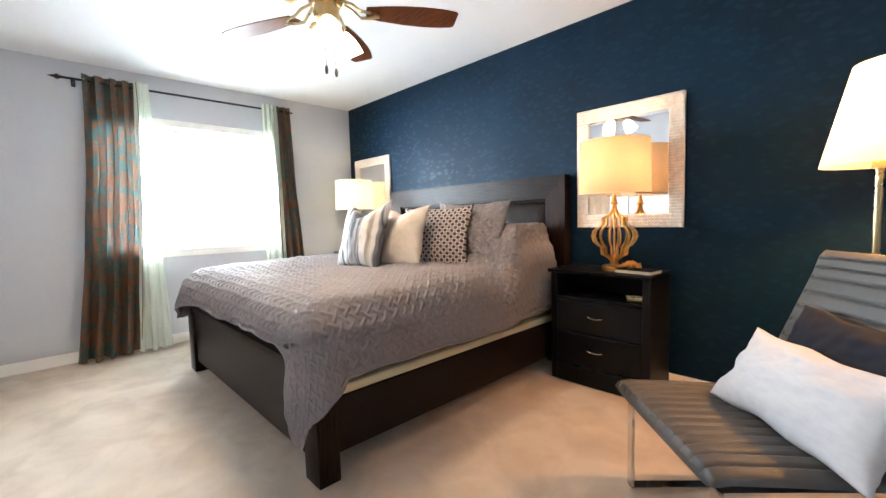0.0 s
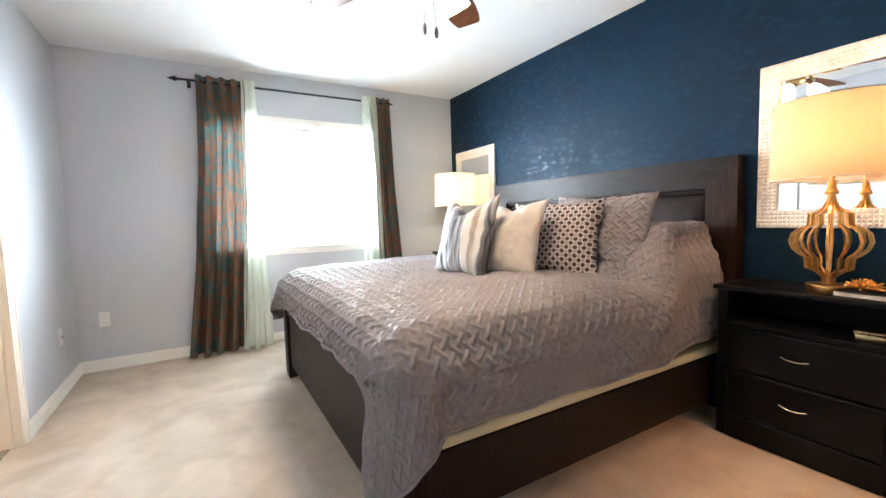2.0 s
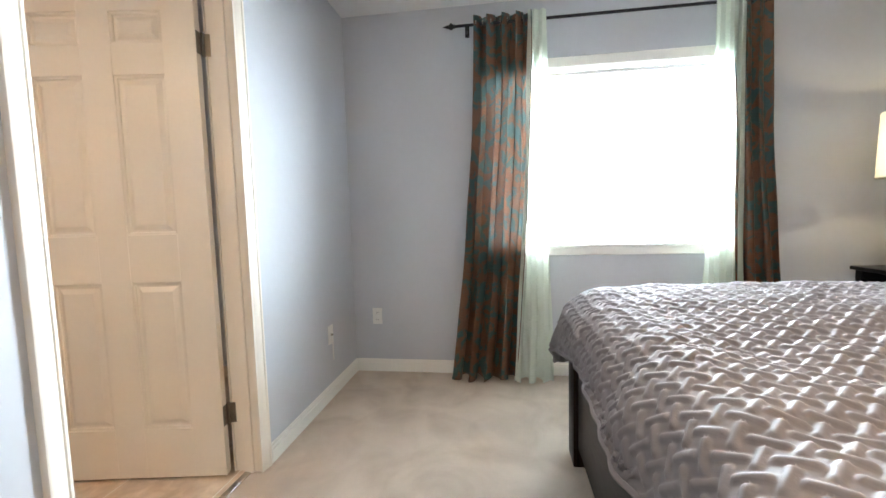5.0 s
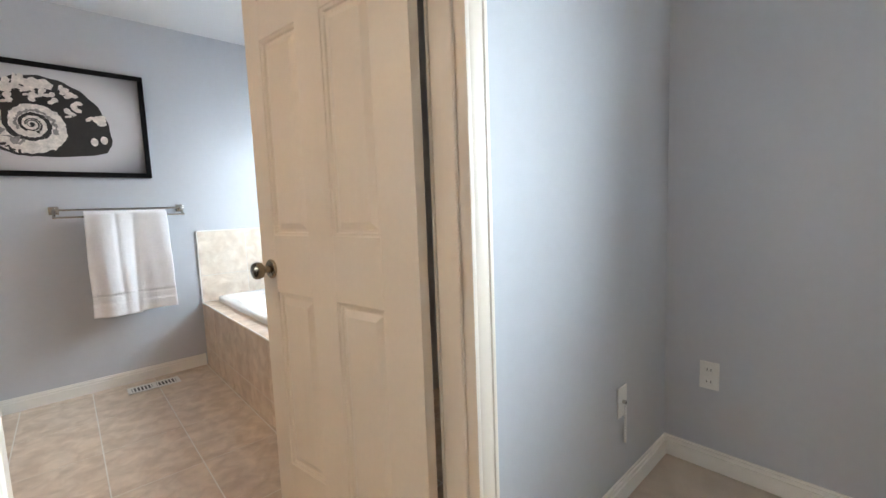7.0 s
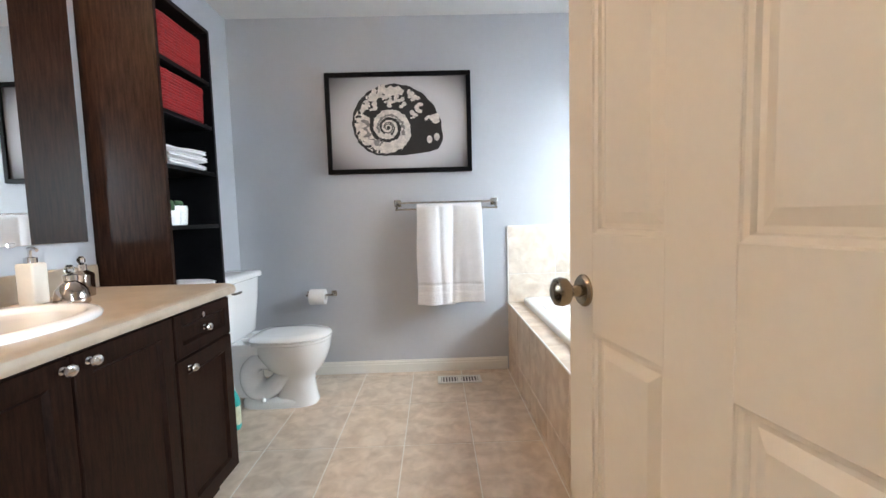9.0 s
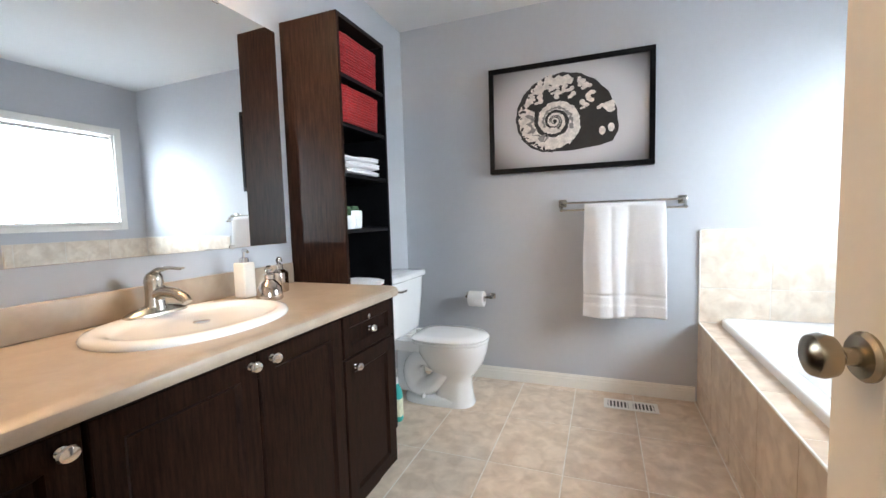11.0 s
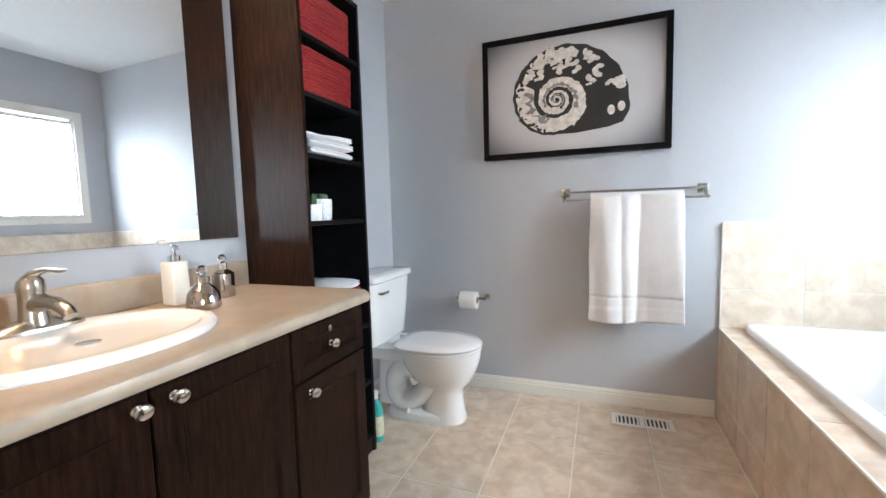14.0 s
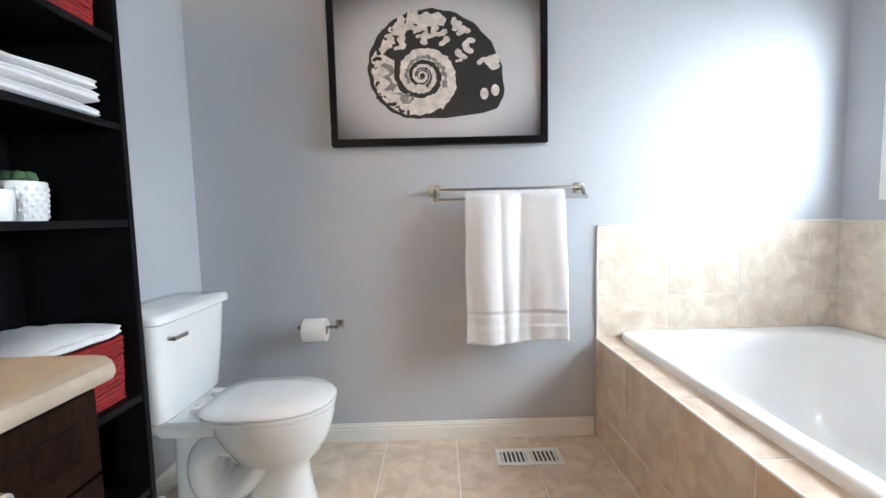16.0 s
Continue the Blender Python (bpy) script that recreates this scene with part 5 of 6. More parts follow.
def vanity_mirror():
    m = thing("vanity_mirror", (E - 0.0125, -1.46, 1.04), "large frameless mirror above the vanity", "mirror", -0.7)
    part("mirror_glass", boxed(-0.006, 0, -0.692, 0.70, 0, 0.915, 0.0012), M_MIRROR, m, smooth=0)
    for y in (-0.4, 0.4):
        for z in (-0.004, 0.905):
            part("clip", boxed(-0.009, -0.0065, y - 0.012, y + 0.012, z, z + 0.014, 0.001), M_CHROME, m)


vanity_mirror()


def vanity_light():
    v = thing("vanity_light", (E - 0.001, -1.35, 2.17), "three-lamp vanity light above the mirror", "wall lamp")
    part("backplate", boxed(-0.02, 0, -0.40, 0.40, -0.05, 0.05, 0.004, 2), M_NICKEL, v)
    for y in (-0.3, 0.0, 0.3):
        part("lamp_arm", tube(bmesh.new(), [(-0.02, y, 0), (-0.09, y, 0.005), (-0.13, y, 0.03)], 0.008, 8), M_NICKEL, v)
        bm = lathe(bmesh.new(), [(0.020, 0.045), (0.038, 0.02), (0.052, -0.03), (0.055, -0.07), (0.053, -0.07), (0.036, 0.015)], 24, -0.135, y, False, False)
        part("glass_shade", bm, M_FROST, v)


vanity_light()


def shelf_tower():
    t = thing("shelf_tower", (E - 0.004, -2.205, 0), "tall espresso-brown open shelf tower beside the toilet", "shelf")
    d, w, h = 0.303, 0.405, 2.02
    part("side_panel", boxed(-d, 0, -0.018, 0, 0, h, 0.0015), M_ESPRESSO_V, t)
    # far side, back and shelves in black: the tower's inner shade put into colour
    part("side_panel", boxed(-d, 0, -w, -w + 0.018, 0, h, 0.0015), M_BLACKWOOD_AND_SHADE, t)
    part("back_panel", boxed(-0.008, -0.001, -w + 0.018, -0.018, 0.05, h - 0.02), M_BLACK, t)
    part("top_panel", boxed(-d, 0, -w + 0.018, -0.018, h - 0.02, h, 0.001), M_ESPRESSO, t)
    part("plinth", boxed(-d + 0.01, -d + 0.028, -w + 0.018, -0.018, 0, 0.06, 0.001), M_ESPRESSO, t)
    for z in (0.06, 0.33, 0.60, 1.075, 1.325, 1.545, 1.755):
        part("shelf_board", boxed(-d + 0.004, -0.008, -w + 0.018, -0.018, z, z + 0.018, 0.001), M_BLACKWOOD_AND_SHADE, t)


shelf_tower()


def basket(z, h, label, front=0.0):
    b = thing("storage_basket", (-1.675 + front, -2.408, z), label, "basket", group="red baskets in the shelf tower")
    hx, hy, k = 0.138, 0.172, int(h / 0.0125)
    bm = bmesh.new()
    pts = []
    for i in range(k):
        g = 1 + 0.03 * i / k
        for q, (x, y, _) in enumerate(oval(0, 0, hx * g - 0.006, hy * g - 0.006, 0, 9, 56)):
            pts.append((x, y, 0.0075 + (i + q / 56) * 0.0125 + 0.0026 * noise.noise(Vector((x * 26, y * 26, i * 0.9)))))
    tube(bm, pts, [0.0066 + 0.0016 * math.sin(2.1 * q) for q in range(len(pts))], 7)
    part("coil", bm, M_RED, b)
    part("bottom", boxed(-hx + 0.012, hx - 0.012, -hy + 0.012, hy - 0.012, 0.001, 0.006), M_RED, b)
    part("lining", boxed(-hx + 0.014, hx - 0.014, -hy + 0.014, hy - 0.014, 0.007, h * 0.9, 0.004), M_RED, b)


basket(1.7735, 0.185, "red woven rope basket on the top shelf")
basket(1.5635, 0.165, "red woven rope basket on the second shelf")
basket(0.6185, 0.165, "red woven rope basket with a towel on top")


def folded_towel(at, n, label, w=0.30, d=0.24, seed=1.0, thick=0.036):
    """Towels folded in three, each with a fat rounded fold at the front and a slit between its layers."""
    for k in range(n):
        zz = at[2] + k * (thick - 0.001)

        def fn(u, v, k=k):
            a = 2 * math.pi * u
            c, s = math.cos(a), math.sin(a)
            x = math.copysign(abs(c) ** 0.6, c) * d / 2
            z = math.copysign(abs(s) ** 0.9, s) * thick / 2
            y = (v - 0.5) * w
            f = min(1, 8 * min(v, 1 - v) + 0.5) ** 0.5
            crease = 0.010 * max(0.0, 1 - abs(s) * 3.5) * (1 if c < 0 else 0)
            lump = noise.noise(Vector((x * 8 + seed, y * 10, k * 3.1)))
            rough = 0.014 * noise.noise(Vector((x * 17 + seed, y * 17, k * 3.1))) if seed > 3 else 0.0
            sag = 0.006 * math.cos(y * 9 + k) if s > 0 else 0.0
            return (x * (0.96 + 0.04 * f) + crease + 0.004 * lump + rough, y + 0.006 * math.sin(9 * x + 2 * k), z * f + thick / 2 + (0.005 * lump + sag + rough * 0.6 if s > 0.0 else 0.0))

        ob = surface("folded_towel", fn, 72, 30, M_TOWEL, None)
        ob.location = (at[0] + 0.006 * math.sin(3 * k + seed), at[1], zz)
        ob.rotation_euler = (0, 0, radians(2.5 * math.sin(k * 2.1 + seed)))
        tagged(ob, label, "towel", "folded towels in the shelf tower")


folded_towel((-1.70, -2.40, 1.343), 3, "white folded towel stacked on the shelf", 0.29, 0.25, 1.0, 0.033)
folded_towel((-1.685, -2.405, 0.786), 1, "crumpled white towel lying on the red basket", 0.30, 0.26, 4.0, 0.044)


def plant_pot(at, r, h, label, embossed):
    p = thing("plant_pot", at, label, "potted plant")
    bm = lathe(bmesh.new(), [(r * 0.86, 0), (r * 0.9, 0.003), (r, h - 0.003), (r * 0.98, h), (r * 0.86, h), (r * 0.82, h - 0.012), (0.002, h - 0.012)], 32)
    pot = part("pot", bm, M_PORCELAIN, p, "white ceramic pot")
    if embossed:
        bm = bmesh.new()
        for j in range(6):
            for i in range(18):
                a = 2 * math.pi * (i + 0.5 * (j % 2)) / 18
                z = 0.010 + j * (h - 0.02) / 5.5
                rr = r * (0.90 + 0.10 * z / h)
                c = Vector((rr * math.cos(a), rr * math.sin(a), z))
                t, u = Vector((-math.sin(a), math.cos(a), 0)), Vector((0, 0, 1))
                o = Vector((math.cos(a), math.sin(a), 0))
                q = [bm.verts.new(c + t * s * 0.0055 + u * w * 0.007) for s, w in ((-1, 0), (0, -1), (1, 0), (0, 1))]
                top = bm.verts.new(c + o * 0.003)
                for x, y in zip(q, q[1:] + q[:1]):
                    bm.faces.new((x, y, top))
        part("relief", bm, M_PORCELAIN, pot, smooth=0)
    part("soil", lathe(bmesh.new(), [(r * 0.83, h - 0.010), (r * 0.83, h - 0.006), (0.002, h - 0.005)], 20), M_BLACK, p)
    bm = bmesh.new()
    if embossed:
        for i in range(5):
            a = i * 1.256
            lathe(bm, [(0.010, h - 0.008), (0.016, h + 0.006), (0.012, h + 0.020), (0.001, h + 0.024)], 10, 0.018 * math.cos(a), 0.018 * math.sin(a))
    else:
        lathe(bm, [(0.009, h - 0.008), (0.013, h + 0.012), (0.011, h + 0.030), (0.005, h + 0.042), (0.0008, h + 0.045)], 10)
    part("cactus", bm, M_CACTUS, p)


plant_pot((-1.785, -2.300, 1.0935), 0.034, 0.062, "small cactus in a plain white pot on the shelf", False)
plant_pot((-1.735, -2.405, 1.0935), 0.049, 0.086, "succulent in an embossed white pot on the shelf", True)


def toilet():
    t = thing("toilet", (E - 0.003, -3.0, 0), "white two-piece porcelain toilet with the lid closed", "toilet")
    # local x runs from the wall (0) to the front (negative)
    rings = [oval(-0.495, 0, 0.130, 0.098, 0.0, 2.6, 48), oval(-0.495, 0, 0.130, 0.098, 0.012, 2.6, 48), oval(-0.50, 0, 0.115, 0.086, 0.06, 2.4, 48), oval(-0.505, 0, 0.103, 0.076, 0.14, 2.2, 48), oval(-0.505, 0, 0.110, 0.084, 0.18, 2.1, 48),
             oval(-0.495, 0, 0.165, 0.128, 0.225, 2.1, 48), oval(-0.492, 0, 0.196, 0.152, 0.28, 2.1, 48), oval(-0.488, 0, 0.218, 0.170, 0.335, 2.15, 48), oval(-0.486, 0, 0.225, 0.177, 0.375, 2.2, 48), oval(-0.486, 0, 0.225, 0.177, 0.388, 2.2, 48)]
    part("bowl", loft(bmesh.new(), rings), M_PORCELAIN, t, smooth=70)
    part("foot", loft(bmesh.new(), [oval(-0.38, 0, 0.20, 0.105, 0.0, 3, 40), oval(-0.38, 0, 0.20, 0.105, 0.035, 3, 40), oval(-0.38, 0, 0.185, 0.09, 0.05, 3, 40)]), M_PORCELAIN, t, smooth=60)
    # the trap: a fat S-shaped pipe moulded behind the bowl
    bend = [(-0.50, 0.235), (-0.44, 0.185), (-0.38, 0.120), (-0.315, 0.082), (-0.255, 0.095), (-0.228, 0.150), (-0.232, 0.215), (-0.275, 0.262), (-0.34, 0.270), (-0.42, 0.235), (-0.47, 0.19)]
    rings = []
    for k in range(len(bend) - 1):
        p0, p1, p2, p3 = (Vector(bend[min(max(k + q, 0), len(bend) - 1)]) for q in (-1, 0, 1, 2))
        for f in (0.0, 0.25, 0.5, 0.75):
            p = 0.5 * (2 * p1 + (p2 - p0) * f + (2 * p0 - 5 * p1 + 4 * p2 - p3) * f * f + (3 * p1 - p0 - 3 * p2 + p3) * f ** 3)
            d = ((p2 - p0) * (1 - f) + (p3 - p1) * f).normalized()
            rings.append([(p.x - d.y * 0.058 * math.cos(g), 0.098 * math.sin(g), p.y + d.x * 0.058 * math.cos(g)) for g in [2 * math.pi * q / 24 for q in range(24)]])
    part("trapway", loft(bmesh.new(), rings), M_PORCELAIN, t, smooth=80)

    def egg(cx, rx, ry, z, n=56):
        """A seat outline: round in front, squarer towards the hinge."""
        out = []
        for i in range(n):
            c, s = math.cos(2 * math.pi * i / n), math.sin(2 * math.pi * i / n)
            e = 3.6 if c > 0 else 2.15
            out.append((cx + rx * math.copysign(abs(c) ** (2 / e), c), ry * math.copysign(abs(s) ** (2 / e), s), z))
        return out

    part("shelf", loft(bmesh.new(), [oval(-0.21, 0, 0.17, 0.115, 0.33, 4, 40), oval(-0.20, 0, 0.19, 0.145, 0.385, 4, 40), oval(-0.20, 0, 0.19, 0.145, 0.402, 4, 40)]), M_PORCELAIN, t, smooth=60)
    part("neck", loft(bmesh.new(), [oval(-0.20, 0, 0.09, 0.045, 0.05, 3, 32), oval(-0.21, 0, 0.09, 0.05, 0.34, 3, 32)]), M_PORCELAIN, t, smooth=60)
    part("seat", loft(bmesh.new(), [egg(-0.488, 0.226, 0.180, 0.391), egg(-0.488, 0.229, 0.183, 0.398), egg(-0.488, 0.226, 0.180, 0.406)]), M_PORCELAIN, t, smooth=50)
    part("lid", loft(bmesh.new(), [egg(-0.488, 0.227, 0.181, 0.409), egg(-0.488, 0.231, 0.184, 0.418), egg(-0.488, 0.219, 0.174, 0.429), egg(-0.475, 0.15, 0.11, 0.435), egg(-0.475, 0.02, 0.02, 0.437)]), M_PORCELAIN, t, smooth=60)
    for y in (-0.07, 0.07):
        part("seat_hinge", boxed(-0.258, -0.222, y - 0.02, y + 0.02, 0.402, 0.424, 0.005, 2), M_PORCELAIN, t)
    part("tank", loft(bmesh.new(), [oval(-0.105, 0, 0.080, 0.175, 0.403, 7, 56), oval(-0.107, 0, 0.092, 0.190, 0.42, 7, 56), oval(-0.112, 0, 0.102, 0.212, 0.61, 7, 56), oval(-0.116, 0, 0.108, 0.220, 0.752, 7, 56)]), M_PORCELAIN, t, smooth=50)
    part("tank_lid", loft(bmesh.new(), [oval(-0.118, 0, 0.112, 0.226, 0.753, 8, 56), oval(-0.120, 0, 0.120, 0.234, 0.760, 8, 56), oval(-0.120, 0, 0.120, 0.234, 0.782, 8, 56), oval(-0.120, 0, 0.112, 0.226, 0.791, 8, 56), oval(-0.12, 0, 0.05, 0.12, 0.794, 4, 56)]), M_PORCELAIN, t, smooth=50)
    bm = tube(bmesh.new(), [(-0.22, 0.165, 0.70), (-0.238, 0.165, 0.70)], 0.008, 10)
    box(bm, -0.246, -0.238, 0.095, 0.172, 0.693, 0.707, 0.003, 2)
    part("flush_lever", bm, M_NICKEL, t, "small chrome flush lever")
    for s in (-1, 1):
        part("bolt_cap", lathe(bmesh.new(), [(0.013, 0.045), (0.013, 0.06), (0.008, 0.067), (0.001, 0.068)], 14, -0.33, 0.095 * s), M_PORCELAIN, t)
    bm = tube(bmesh.new(), [(-0.05, 0.20, 0.40), (-0.05, 0.21, 0.30), (-0.03, 0.22, 0.20), (-0.002, 0.22, 0.17)], 0.006, 8)
    part("supply_hose", bm, M_CHROME, t)


toilet()


def cleaner_bottle():
    b = thing("cleaner_bottle", (-1.79, -2.68, 0.0), "teal and white plastic cleaner bottle on the tiles", "bottle")
    part("body", loft(bmesh.new(), [oval(0, 0, 0.034, 0.026, 0.0, 3, 28), oval(0, 0, 0.037, 0.028, 0.008, 3, 28), oval(0, 0, 0.037, 0.028, 0.15, 3, 28), oval(0, 0, 0.030, 0.024, 0.18, 2.5, 28), oval(0, 0, 0.014, 0.014, 0.215, 2, 28)]), M_TEAL, b, smooth=50)
    part("label", loft(bmesh.new(), [oval(0, 0, 0.0376, 0.0286, 0.03, 3, 28), oval(0, 0, 0.0376, 0.0286, 0.13, 3, 28)], False, False), M_PAPERLABEL, b, "pale printed label")
    part("cap", lathe(bmesh.new(), [(0.016, 0.212), (0.017, 0.216), (0.015, 0.25), (0.004, 0.253)], 20), M_PLASTIC, b)


cleaner_bottle()


def towel_bar():
    b = thing("towel_bar", (-2.975, S, 1.19), "brushed nickel double towel bar on the wall", "towel bar")
    for x in (-0.335, 0.335):
        part("post_plate", boxed(x - 0.024, x + 0.024, 0, 0.010, -0.015, 0.035, 0.003, 2), M_NICKEL, b)
        bm = tube(bmesh.new(), [(x, 0.006, 0.010), (x, 0.05, 0.012), (x, 0.075, -0.004), (x, 0.095, -0.030), (x, 0.108, -0.036)], [0.011, 0.010, 0.009, 0.008, 0.008], 10)
        part("arm", bm, M_NICKEL, b)
    part("rail", tube(bmesh.new(), [(-0.335, 0.055, 0.012), (0.335, 0.055, 0.012)], 0.0065, 10), M_NICKEL, b)
    part("rail", tube(bmesh.new(), [(-0.345, 0.106, -0.034), (0.345, 0.106, -0.034)], 0.0065, 10), M_NICKEL, b)


towel_bar()


def hanging_towel():
    """A bath towel folded over the front rail."""
    x0, x1, yb, zt = -3.205, -2.775, S + 0.106, 1.172
    t = thing("bath_towel", ((x0 + x1) / 2, yb, zt), "white terry bath towel hung over the towel bar", "towel")
    w, L = x1 - x0, 0.655

    def fn(u, v):
        # v 0..1: up the back, over the rail, down the front
        s = v * 2 - 1
        sag = 0.010 * math.sin(u * 9.0 + 1.0) * (1 if s > 0 else 0.5)
        r = 0.016
        if s < -0.06:
            f = (-s - 0.06) / 0.94
            y, z = -r - 0.012 * f, -f * (L - 0.05)
        elif s > 0.06:
            f = (s - 0.06) / 0.94
            y, z = r + 0.004, -f * L
            fold = 0.012 * math.sin(u * 9 + 0.8 + 0.6 * f) * min(1, f * 3 + 0.3) + 0.003 * math.sin(u * 24 + 2 * f) * (0.4 + f)
            fold -= 0.016 * math.exp(-((u - 0.44 - 0.05 * f) / 0.045) ** 2) * min(1, 0.4 + f) + 0.007 * math.exp(-((u - 0.66 + 0.03 * f) / 0.035) ** 2)
            y += fold * 0.8 + 0.028 * min(1, 2 * f)
            if 0.80 < f < 0.875:
                y -= 0.004
            if abs(f - 0.80) < 0.006 or abs(f - 0.875) < 0.006:
                y -= 0.004
        else:
            a = s / 0.06 * math.pi / 2
            y, z = r * math.sin(a), r * math.cos(a) * 0.9
        x = (u - 0.5) * w * (1 + (0.05 * max(0, s) if s > 0 else 0)) + 0.006 * noise.noise(Vector((u, v * 6, 3)))
        return (x, y + sag * 0.4, z + (0.008 * math.sin(u * 5 + 1) if abs(s) > 0.9 else 0))

    surface("cloth", fn, 90, 160, M_TOWEL, t, 0.011)
    part("label_tab", boxed(-0.03, 0.02, 0.002, 0.004, -0.672, -0.62), M_TOWEL, t)


hanging_towel()


def paper_holder():
    p = thing("paper_holder", (-2.085, S, 0.585), "brushed nickel toilet paper holder with a white roll", "toilet paper holder")
    for x in (-0.085, 0.085):
        part("post_plate", boxed(x - 0.019, x + 0.019, 0, 0.009, -0.019, 0.019, 0.003, 2), M_NICKEL, p)
        part("arm", tube(bmesh.new(), [(x, 0.005, 0), (x, 0.07, 0)], 0.0095, 10), M_NICKEL, p)
    part("spindle", tube(bmesh.new(), [(-0.085, 0.066, 0), (0.085, 0.066, 0)], 0.0075, 10), M_NICKEL, p)
    bm = lathe(bmesh.new(), [(0.021, -0.052), (0.052, -0.052), (0.053, -0.05), (0.053, 0.05), (0.052, 0.052), (0.021, 0.052)], 36, cap0=False, cap1=False)
    bmesh.ops.rotate(bm, verts=bm.verts[:], cent=(0, 0, 0), matrix=Matrix.Rotation(radians(90), 3, "Y"))
    bmesh.ops.translate(bm, verts=bm.verts[:], vec=(0.012, 0.066, -0.012))
    part("paper_roll", bm, M_TISSUE, p, "white toilet paper roll")


paper_holder()


def floor_vent():
    v = thing("floor_vent", (-3.03, -3.245, 0.001), "white slotted floor register let into the tiles", "floor vent")
    hw, hd = 0.146, 0.062
    bm = bmesh.new()
    for a in ((-hw, hw, -hd, -hd + 0.020), (-hw, hw, hd - 0.020, hd), (-hw, -hw + 0.022, -hd + 0.020, hd - 0.020), (hw - 0.022, hw, -hd + 0.020, hd - 0.020)):
        box(bm, a[0], a[1], a[2], a[3], 0, 0.006, 0.0015)
    part("frame", bm, M_PLASTIC, v)
    # thin dark plate painted as the shade down the duct
    part("well", boxed(-hw + 0.022, hw - 0.022, -hd + 0.020, hd - 0.020, 0.0, 0.0012), M_HOLE_SHADE, v)
    part("centre_bar", boxed(-0.012, 0.012, -hd + 0.020, hd - 0.020, 0.0015, 0.0055, 0.0008), M_PLASTIC, v)
    for i in range(13):
        x = -hw + 0.030 + i * (2 * hw - 0.060) / 12
        part("slat", boxed(x - 0.0045, x + 0.0045, -hd + 0.020, hd - 0.020, 0.0015, 0.005, 0.0008), M_PLASTIC, v)


floor_vent()


def canvas_material():
    m = material("grey_vignette_print", (0.5, 0.48, 0.48), 0.6, vary=0.02, bump=0.2, bump_scale=600)
    n, l, b = plain_nodes(m)
    tc = n.new("ShaderNodeTexCoord")
    mp = n.new("ShaderNodeMapping")
    mp.inputs["Scale"].default_value = (1.2, 0.0, 1.74)
    l.new(tc.outputs["Object"], mp.inputs["Vector"])
    ln = n.new("ShaderNodeVectorMath")
    ln.operation = "LENGTH"
    l.new(mp.outputs["Vector"], ln.inputs[0])
    rp = n.new("ShaderNodeValToRGB")
    el = rp.color_ramp.elements
    rp.color_ramp.interpolation = "EASE"
    el[0].position, el[0].color = 0.42, (0.60, 0.58, 0.59, 1)
    el[1].position, el[1].color = 0.80, (0.10, 0.095, 0.10, 1)
    l.new(ln.outputs["Value"], rp.inputs["Fac"])
    l.new(rp.outputs["Color"], b.inputs["Base Color"])
    return m


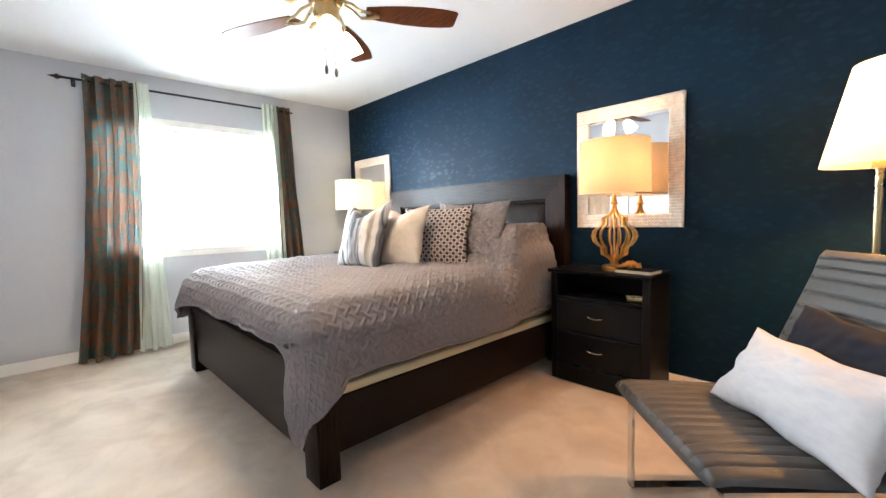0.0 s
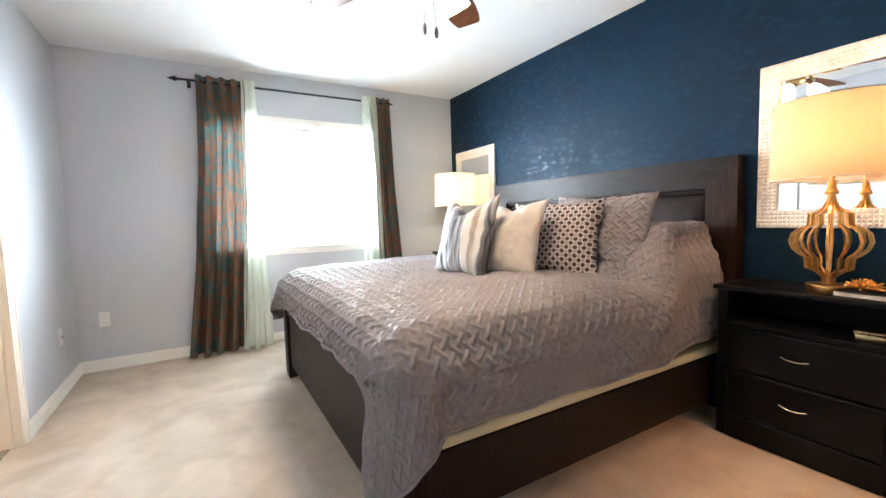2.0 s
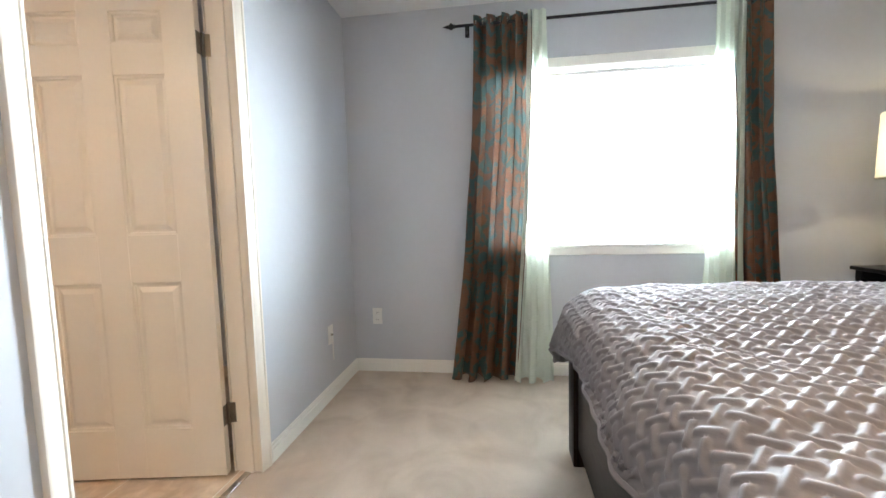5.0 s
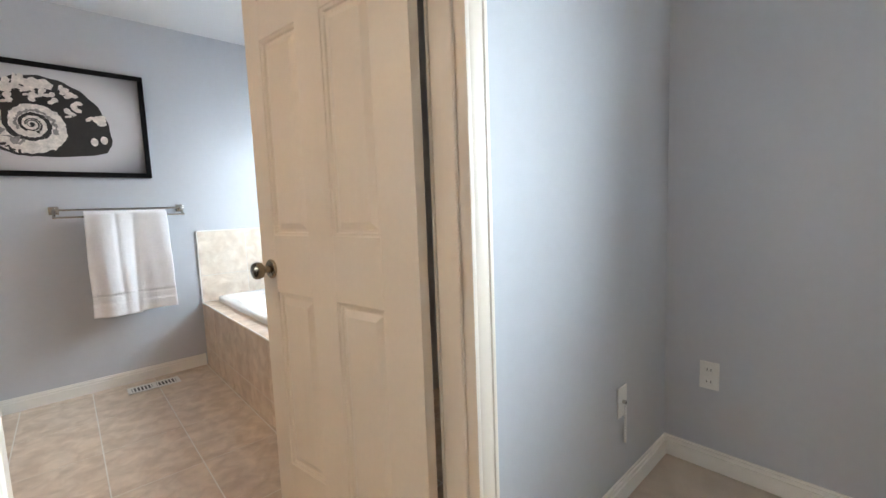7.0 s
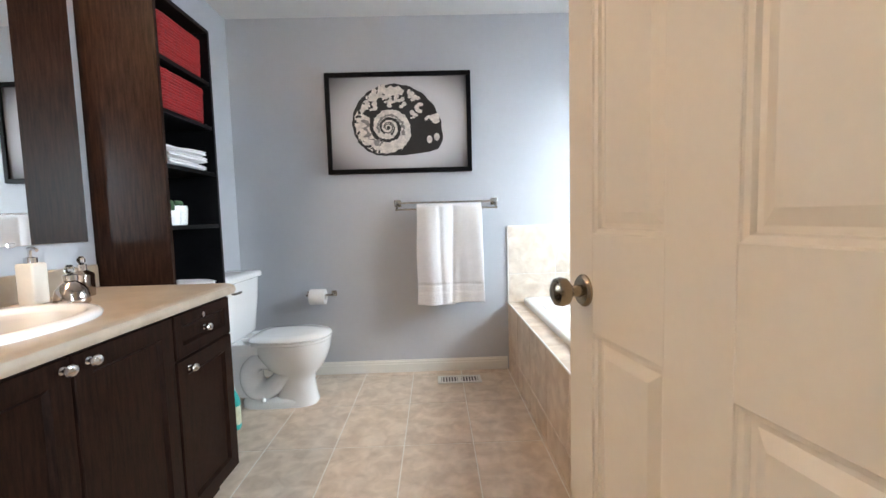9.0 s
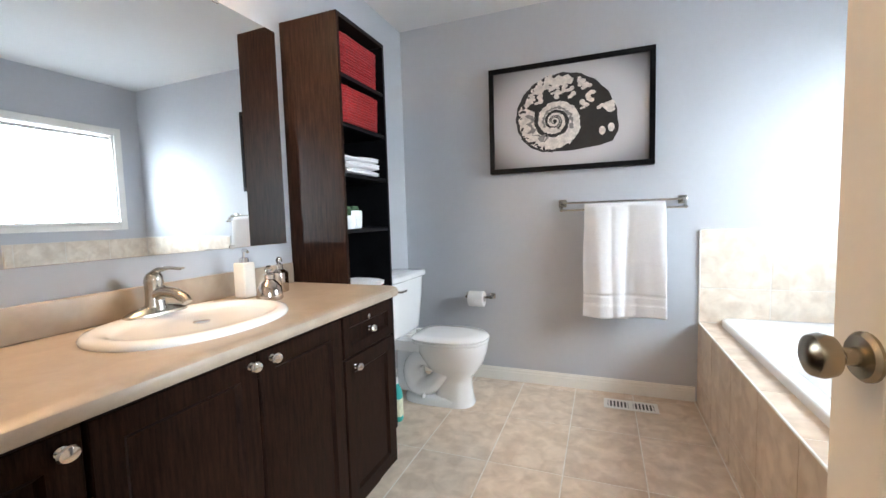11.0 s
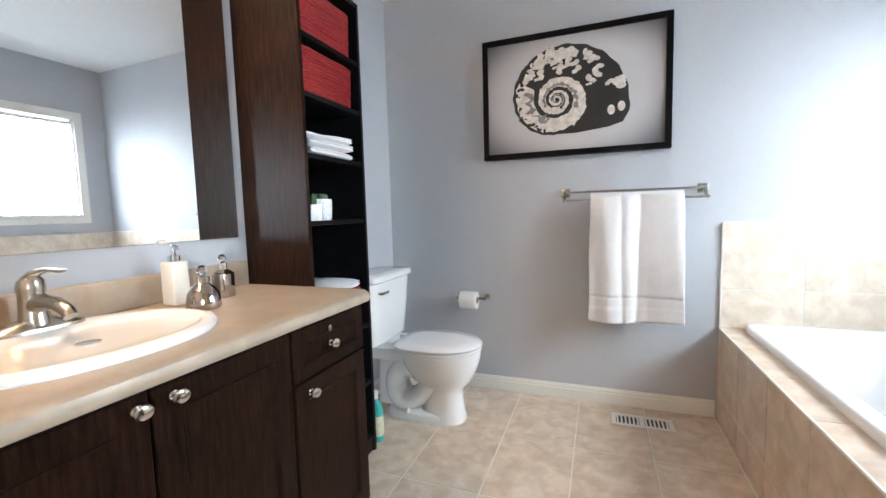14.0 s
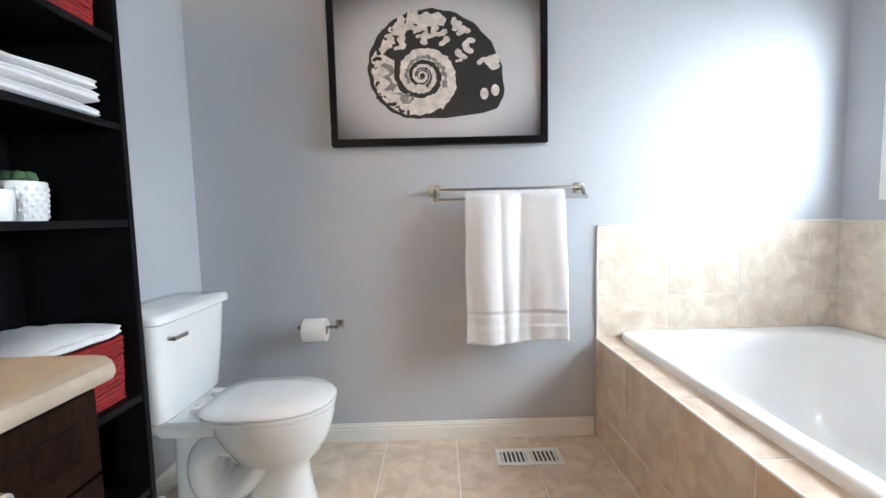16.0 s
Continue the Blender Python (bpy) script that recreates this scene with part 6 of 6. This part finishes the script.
def shell_picture():
    """A framed black and white print of a spiral shell."""
    p = thing("framed_picture", (-2.670, S + 0.001, 1.746), "framed black and white print of a spiral sea shell", "picture", 180)
    w, h, f = 0.982, 0.672, 0.030
    # local x: seen from the room, to the right; local y: into the wall's face, negative towards the room
    for x0, x1, z0, z1 in ((-w / 2, w / 2, h / 2 - f, h / 2), (-w / 2, w / 2, -h / 2, -h / 2 + f), (-w / 2, -w / 2 + f, -h / 2 + f, h / 2 - f), (w / 2 - f, w / 2, -h / 2 + f, h / 2 - f)):
        part("frame", boxed(x0, x1, -0.045, 0, z0, z1, 0.002), M_BLACK, p)
    part("print", boxed(-w / 2 + f, w / 2 - f, -0.030, -0.004, -h / 2 + f, h / 2 - f), canvas_material(), p, smooth=0)
    ink = material("black_print_ink", (0.022, 0.020, 0.020), 0.55, vary=0.3, scale=12)
    pale = material("cream_print_ink", (0.74, 0.68, 0.63), 0.6, vary=0.3, scale=30, fine=90)
    grey = material("grey_print_ink", (0.26, 0.24, 0.23), 0.6, vary=0.4, scale=30, fine=90)
    cx, cz = -0.075, -0.030

    def rad(phi):
        """Outer edge of the whorl; phi in degrees runs from the foot (0) over the left (90) and top (180) to the right (270)."""
        return 0.193 * math.exp(0.00237 * phi)

    def xy(phi, k):
        a = radians(-90 - phi)
        r = rad(phi) * k
        return cx + r * math.cos(a), cz + r * math.sin(a) * 0.97

    def patch(name, pts, mat, y):
        bm = bmesh.new()
        vs = [bm.verts.new((x, y, z)) for x, z in pts]
        bm.faces.new(vs)
        r = bmesh.ops.extrude_face_region(bm, geom=bm.faces[:])
        bmesh.ops.translate(bm, verts=[v for v in r["geom"] if isinstance(v, bmesh.types.BMVert)], vec=(0, 0.0004, 0))
        return part(name, bm, mat, p, smooth=0)

    outline = [xy(i * 5, 1.0 + 0.012 * math.sin(i * 1.7)) for i in range(58)]
    x1, z1 = outline[-1]
    x2, z2 = outline[0]
    outline += [(x1 - 0.03, z1 - 0.055), (x1 - 0.10, z1 - 0.075), (x2 + 0.10, z2 - 0.002)]
    patch("shell_body", outline, ink, -0.0305)

    def ribbon(name, a0, a1, k0, k1, mat, y, wob):
        n = int((a1 - a0) / 5)
        outer = [xy(a0 + (a1 - a0) * i / n, k1 * (1 + wob * noise.noise(Vector((i * 0.55, k1 * 9, 1))))) for i in range(n + 1)]
        inner = [xy(a0 + (a1 - a0) * i / n, k0 * (1 + wob * noise.noise(Vector((i * 0.45, k0 * 7, 5))))) for i in range(n + 1)]
        bm = bmesh.new()
        A = [bm.verts.new((x, y, z)) for x, z in outer]
        B = [bm.verts.new((x, y, z)) for x, z in inner]
        for i in range(n):
            bm.faces.new((A[i], A[i + 1], B[i + 1], B[i]))
        part(name, bm, mat, p, smooth=0)

    ribbon("whorl", -30, 120, 0.52, 0.93, pale, -0.0312, 0.06)
    ribbon("whorl", 120, 205, 0.74, 0.90, pale, -0.0312, 0.25)
    ribbon("whorl", -330, -30, 0.56, 0.98, pale, -0.0313, 0.10)
    ribbon("whorl_shadow", -300, -60, 0.60, 0.72, grey, -0.0316, 0.2)
    ribbon("whorl", -690, -330, 0.50, 0.98, pale, -0.0314, 0.12)
    ribbon("whorl_shadow", -640, -380, 0.55, 0.70, ink, -0.0317, 0.2)
    ribbon("whorl", -1050, -690, 0.50, 0.95, pale, -0.0315, 0.1)
    ribbon("whorl_shadow", 20, 110, 0.60, 0.66, grey, -0.0318, 0.5)
    rnd = random.Random(5)
    for i in range(64):
        # dark spots along the left rim, pale spots on the dark crown
        dark = i < 26
        phi = rnd.uniform(20, 150) if dark else rnd.uniform(140, 262)
        k = rnd.uniform(0.84, 0.97) if dark else rnd.uniform(0.52, 0.95)
        x, z = xy(phi, k)
        s = rnd.uniform(0.006, 0.016) if dark else rnd.uniform(0.010, 0.030)
        a0 = rnd.uniform(0, 3.14)
        pts = []
        for q in range(11):
            a = 2 * math.pi * q / 11
            rr = s * (1 + 0.45 * math.sin(2 * a + i) + 0.2 * math.sin(3 * a + 2 * i))
            pts.append((x + rr * math.cos(a + a0), z + rr * 0.8 * math.sin(a + a0)))
        patch("spot", pts, ink if dark else pale, -0.0320 - 0.00001 * i)
    for px, pz in ((0.205, -0.115), (0.255, -0.10)):
        patch("spot", [(px + 0.019 * math.cos(a), pz + 0.026 * math.sin(a)) for a in [2 * math.pi * q / 12 for q in range(12)]], pale, -0.0330)


shell_picture()

# ---- tiles ----


def tile_mesh(a, b, mat, t=0.008):
    return finish("tile", boxed(-a / 2, a / 2, -b / 2, b / 2, 0, t, 0.0015), mat, 0)


def lay(parent, meshes, m, a, b, mat=M_TILE):
    key = (round(a, 4), round(b, 4), mat.name)
    if key not in meshes:
        meshes[key] = tile_mesh(a, b, mat)
    o = new("tile", meshes[key])
    o.parent = parent
    o.matrix_world = m


MESHES = {}
GAP = 0.005


def spans(lo, hi, start, step):
    """Cuts lo..hi at start + k * step."""
    k = math.ceil((lo - start) / step + 1e-6)
    cuts = [lo]
    while start + k * step < hi - 1e-6:
        cuts.append(start + k * step)
        k += 1
    cuts.append(hi)
    return [(a, b) for a, b in zip(cuts, cuts[1:]) if b - a > 0.02]


for a, b in spans(W, E, -2.715, 0.336):
    for c, d in spans(S, SB - 0.07, -2.905, 0.45):
        if b < TX - 0.01 and d < TN:
            continue
        lay(floor_tiles, MESHES, pose((a + b) / 2, (c + d) / 2, -0.0075), b - a - GAP, d - c - GAP, M_TILE_FLOOR)

surround = structure("bath_surround", boxed(TX - 0.15, TX - 0.0003, S, TN, 0, DECK - 0.0003), M_GROUT, "beige tiled front and deck of the bathtub")
for a, b in spans(S, TN, S, 0.336):
    for c, d in ((0.0, 0.14), (0.14, DECK - 0.001)):
        lay(surround, MESHES, pose(TX - 0.0065, (a + b) / 2, (c + d) / 2, 0, 90, 0), d - c - GAP, b - a - GAP, M_TILE_FLOOR)
    lay(surround, MESHES, pose(TX - 0.072, (a + b) / 2, DECK - 0.0065), 0.138, b - a - GAP, M_TILE_FLOOR)
part("edge_trim", boxed(TX - 0.006, TX + 0.003, S, TN, DECK - 0.006, DECK + 0.003, 0.002), M_TRIM, surround)

splash_s = structure("tiled_splash_south", boxed(W, TX - 0.006, S, S + 0.0088, DECK, 1.02), M_GROUT, "two rows of beige wall tiles above the bathtub")
splash_w = structure("tiled_splash_west", boxed(W, W + 0.0088, S + 0.012, TN, DECK, 1.02), M_GROUT, "two rows of beige wall tiles below the bathroom window")
splash_n = structure("tiled_splash_north", boxed(W + 0.012, TX - 0.012, TN - 0.0088, TN, DECK, 1.02), M_GROUT, "two rows of beige wall tiles on the partition")
for c, d in ((DECK + 0.003, 0.684), (0.684, 1.02)):
    for a, b in spans(W + 0.008, TX - 0.004, TX - 0.004, 0.338):
        lay(splash_s, MESHES, pose((a + b) / 2, S + 0.0025, (c + d) / 2, -90, 0, 0), b - a - GAP, d - c - GAP)
        lay(splash_n, MESHES, pose((a + b) / 2, TN - 0.0025, (c + d) / 2, 90, 0, 0), b - a - GAP, d - c - GAP)
    for a, b in spans(S + 0.012, TN - 0.012, S + 0.012, 0.338):
        lay(splash_w, MESHES, pose(W + 0.0025, (a + b) / 2, (c + d) / 2, 0, 90, 0), d - c - GAP, b - a - GAP)
part("edge_trim", boxed(TX - 0.006, TX + 0.002, S, S + 0.013, DECK + 0.003, 1.022, 0.002), M_TRIM, splash_s)
part("top_trim", boxed(W, TX - 0.006, S, S + 0.012, 1.0205, 1.0265, 0.002), M_TRIM, splash_s)
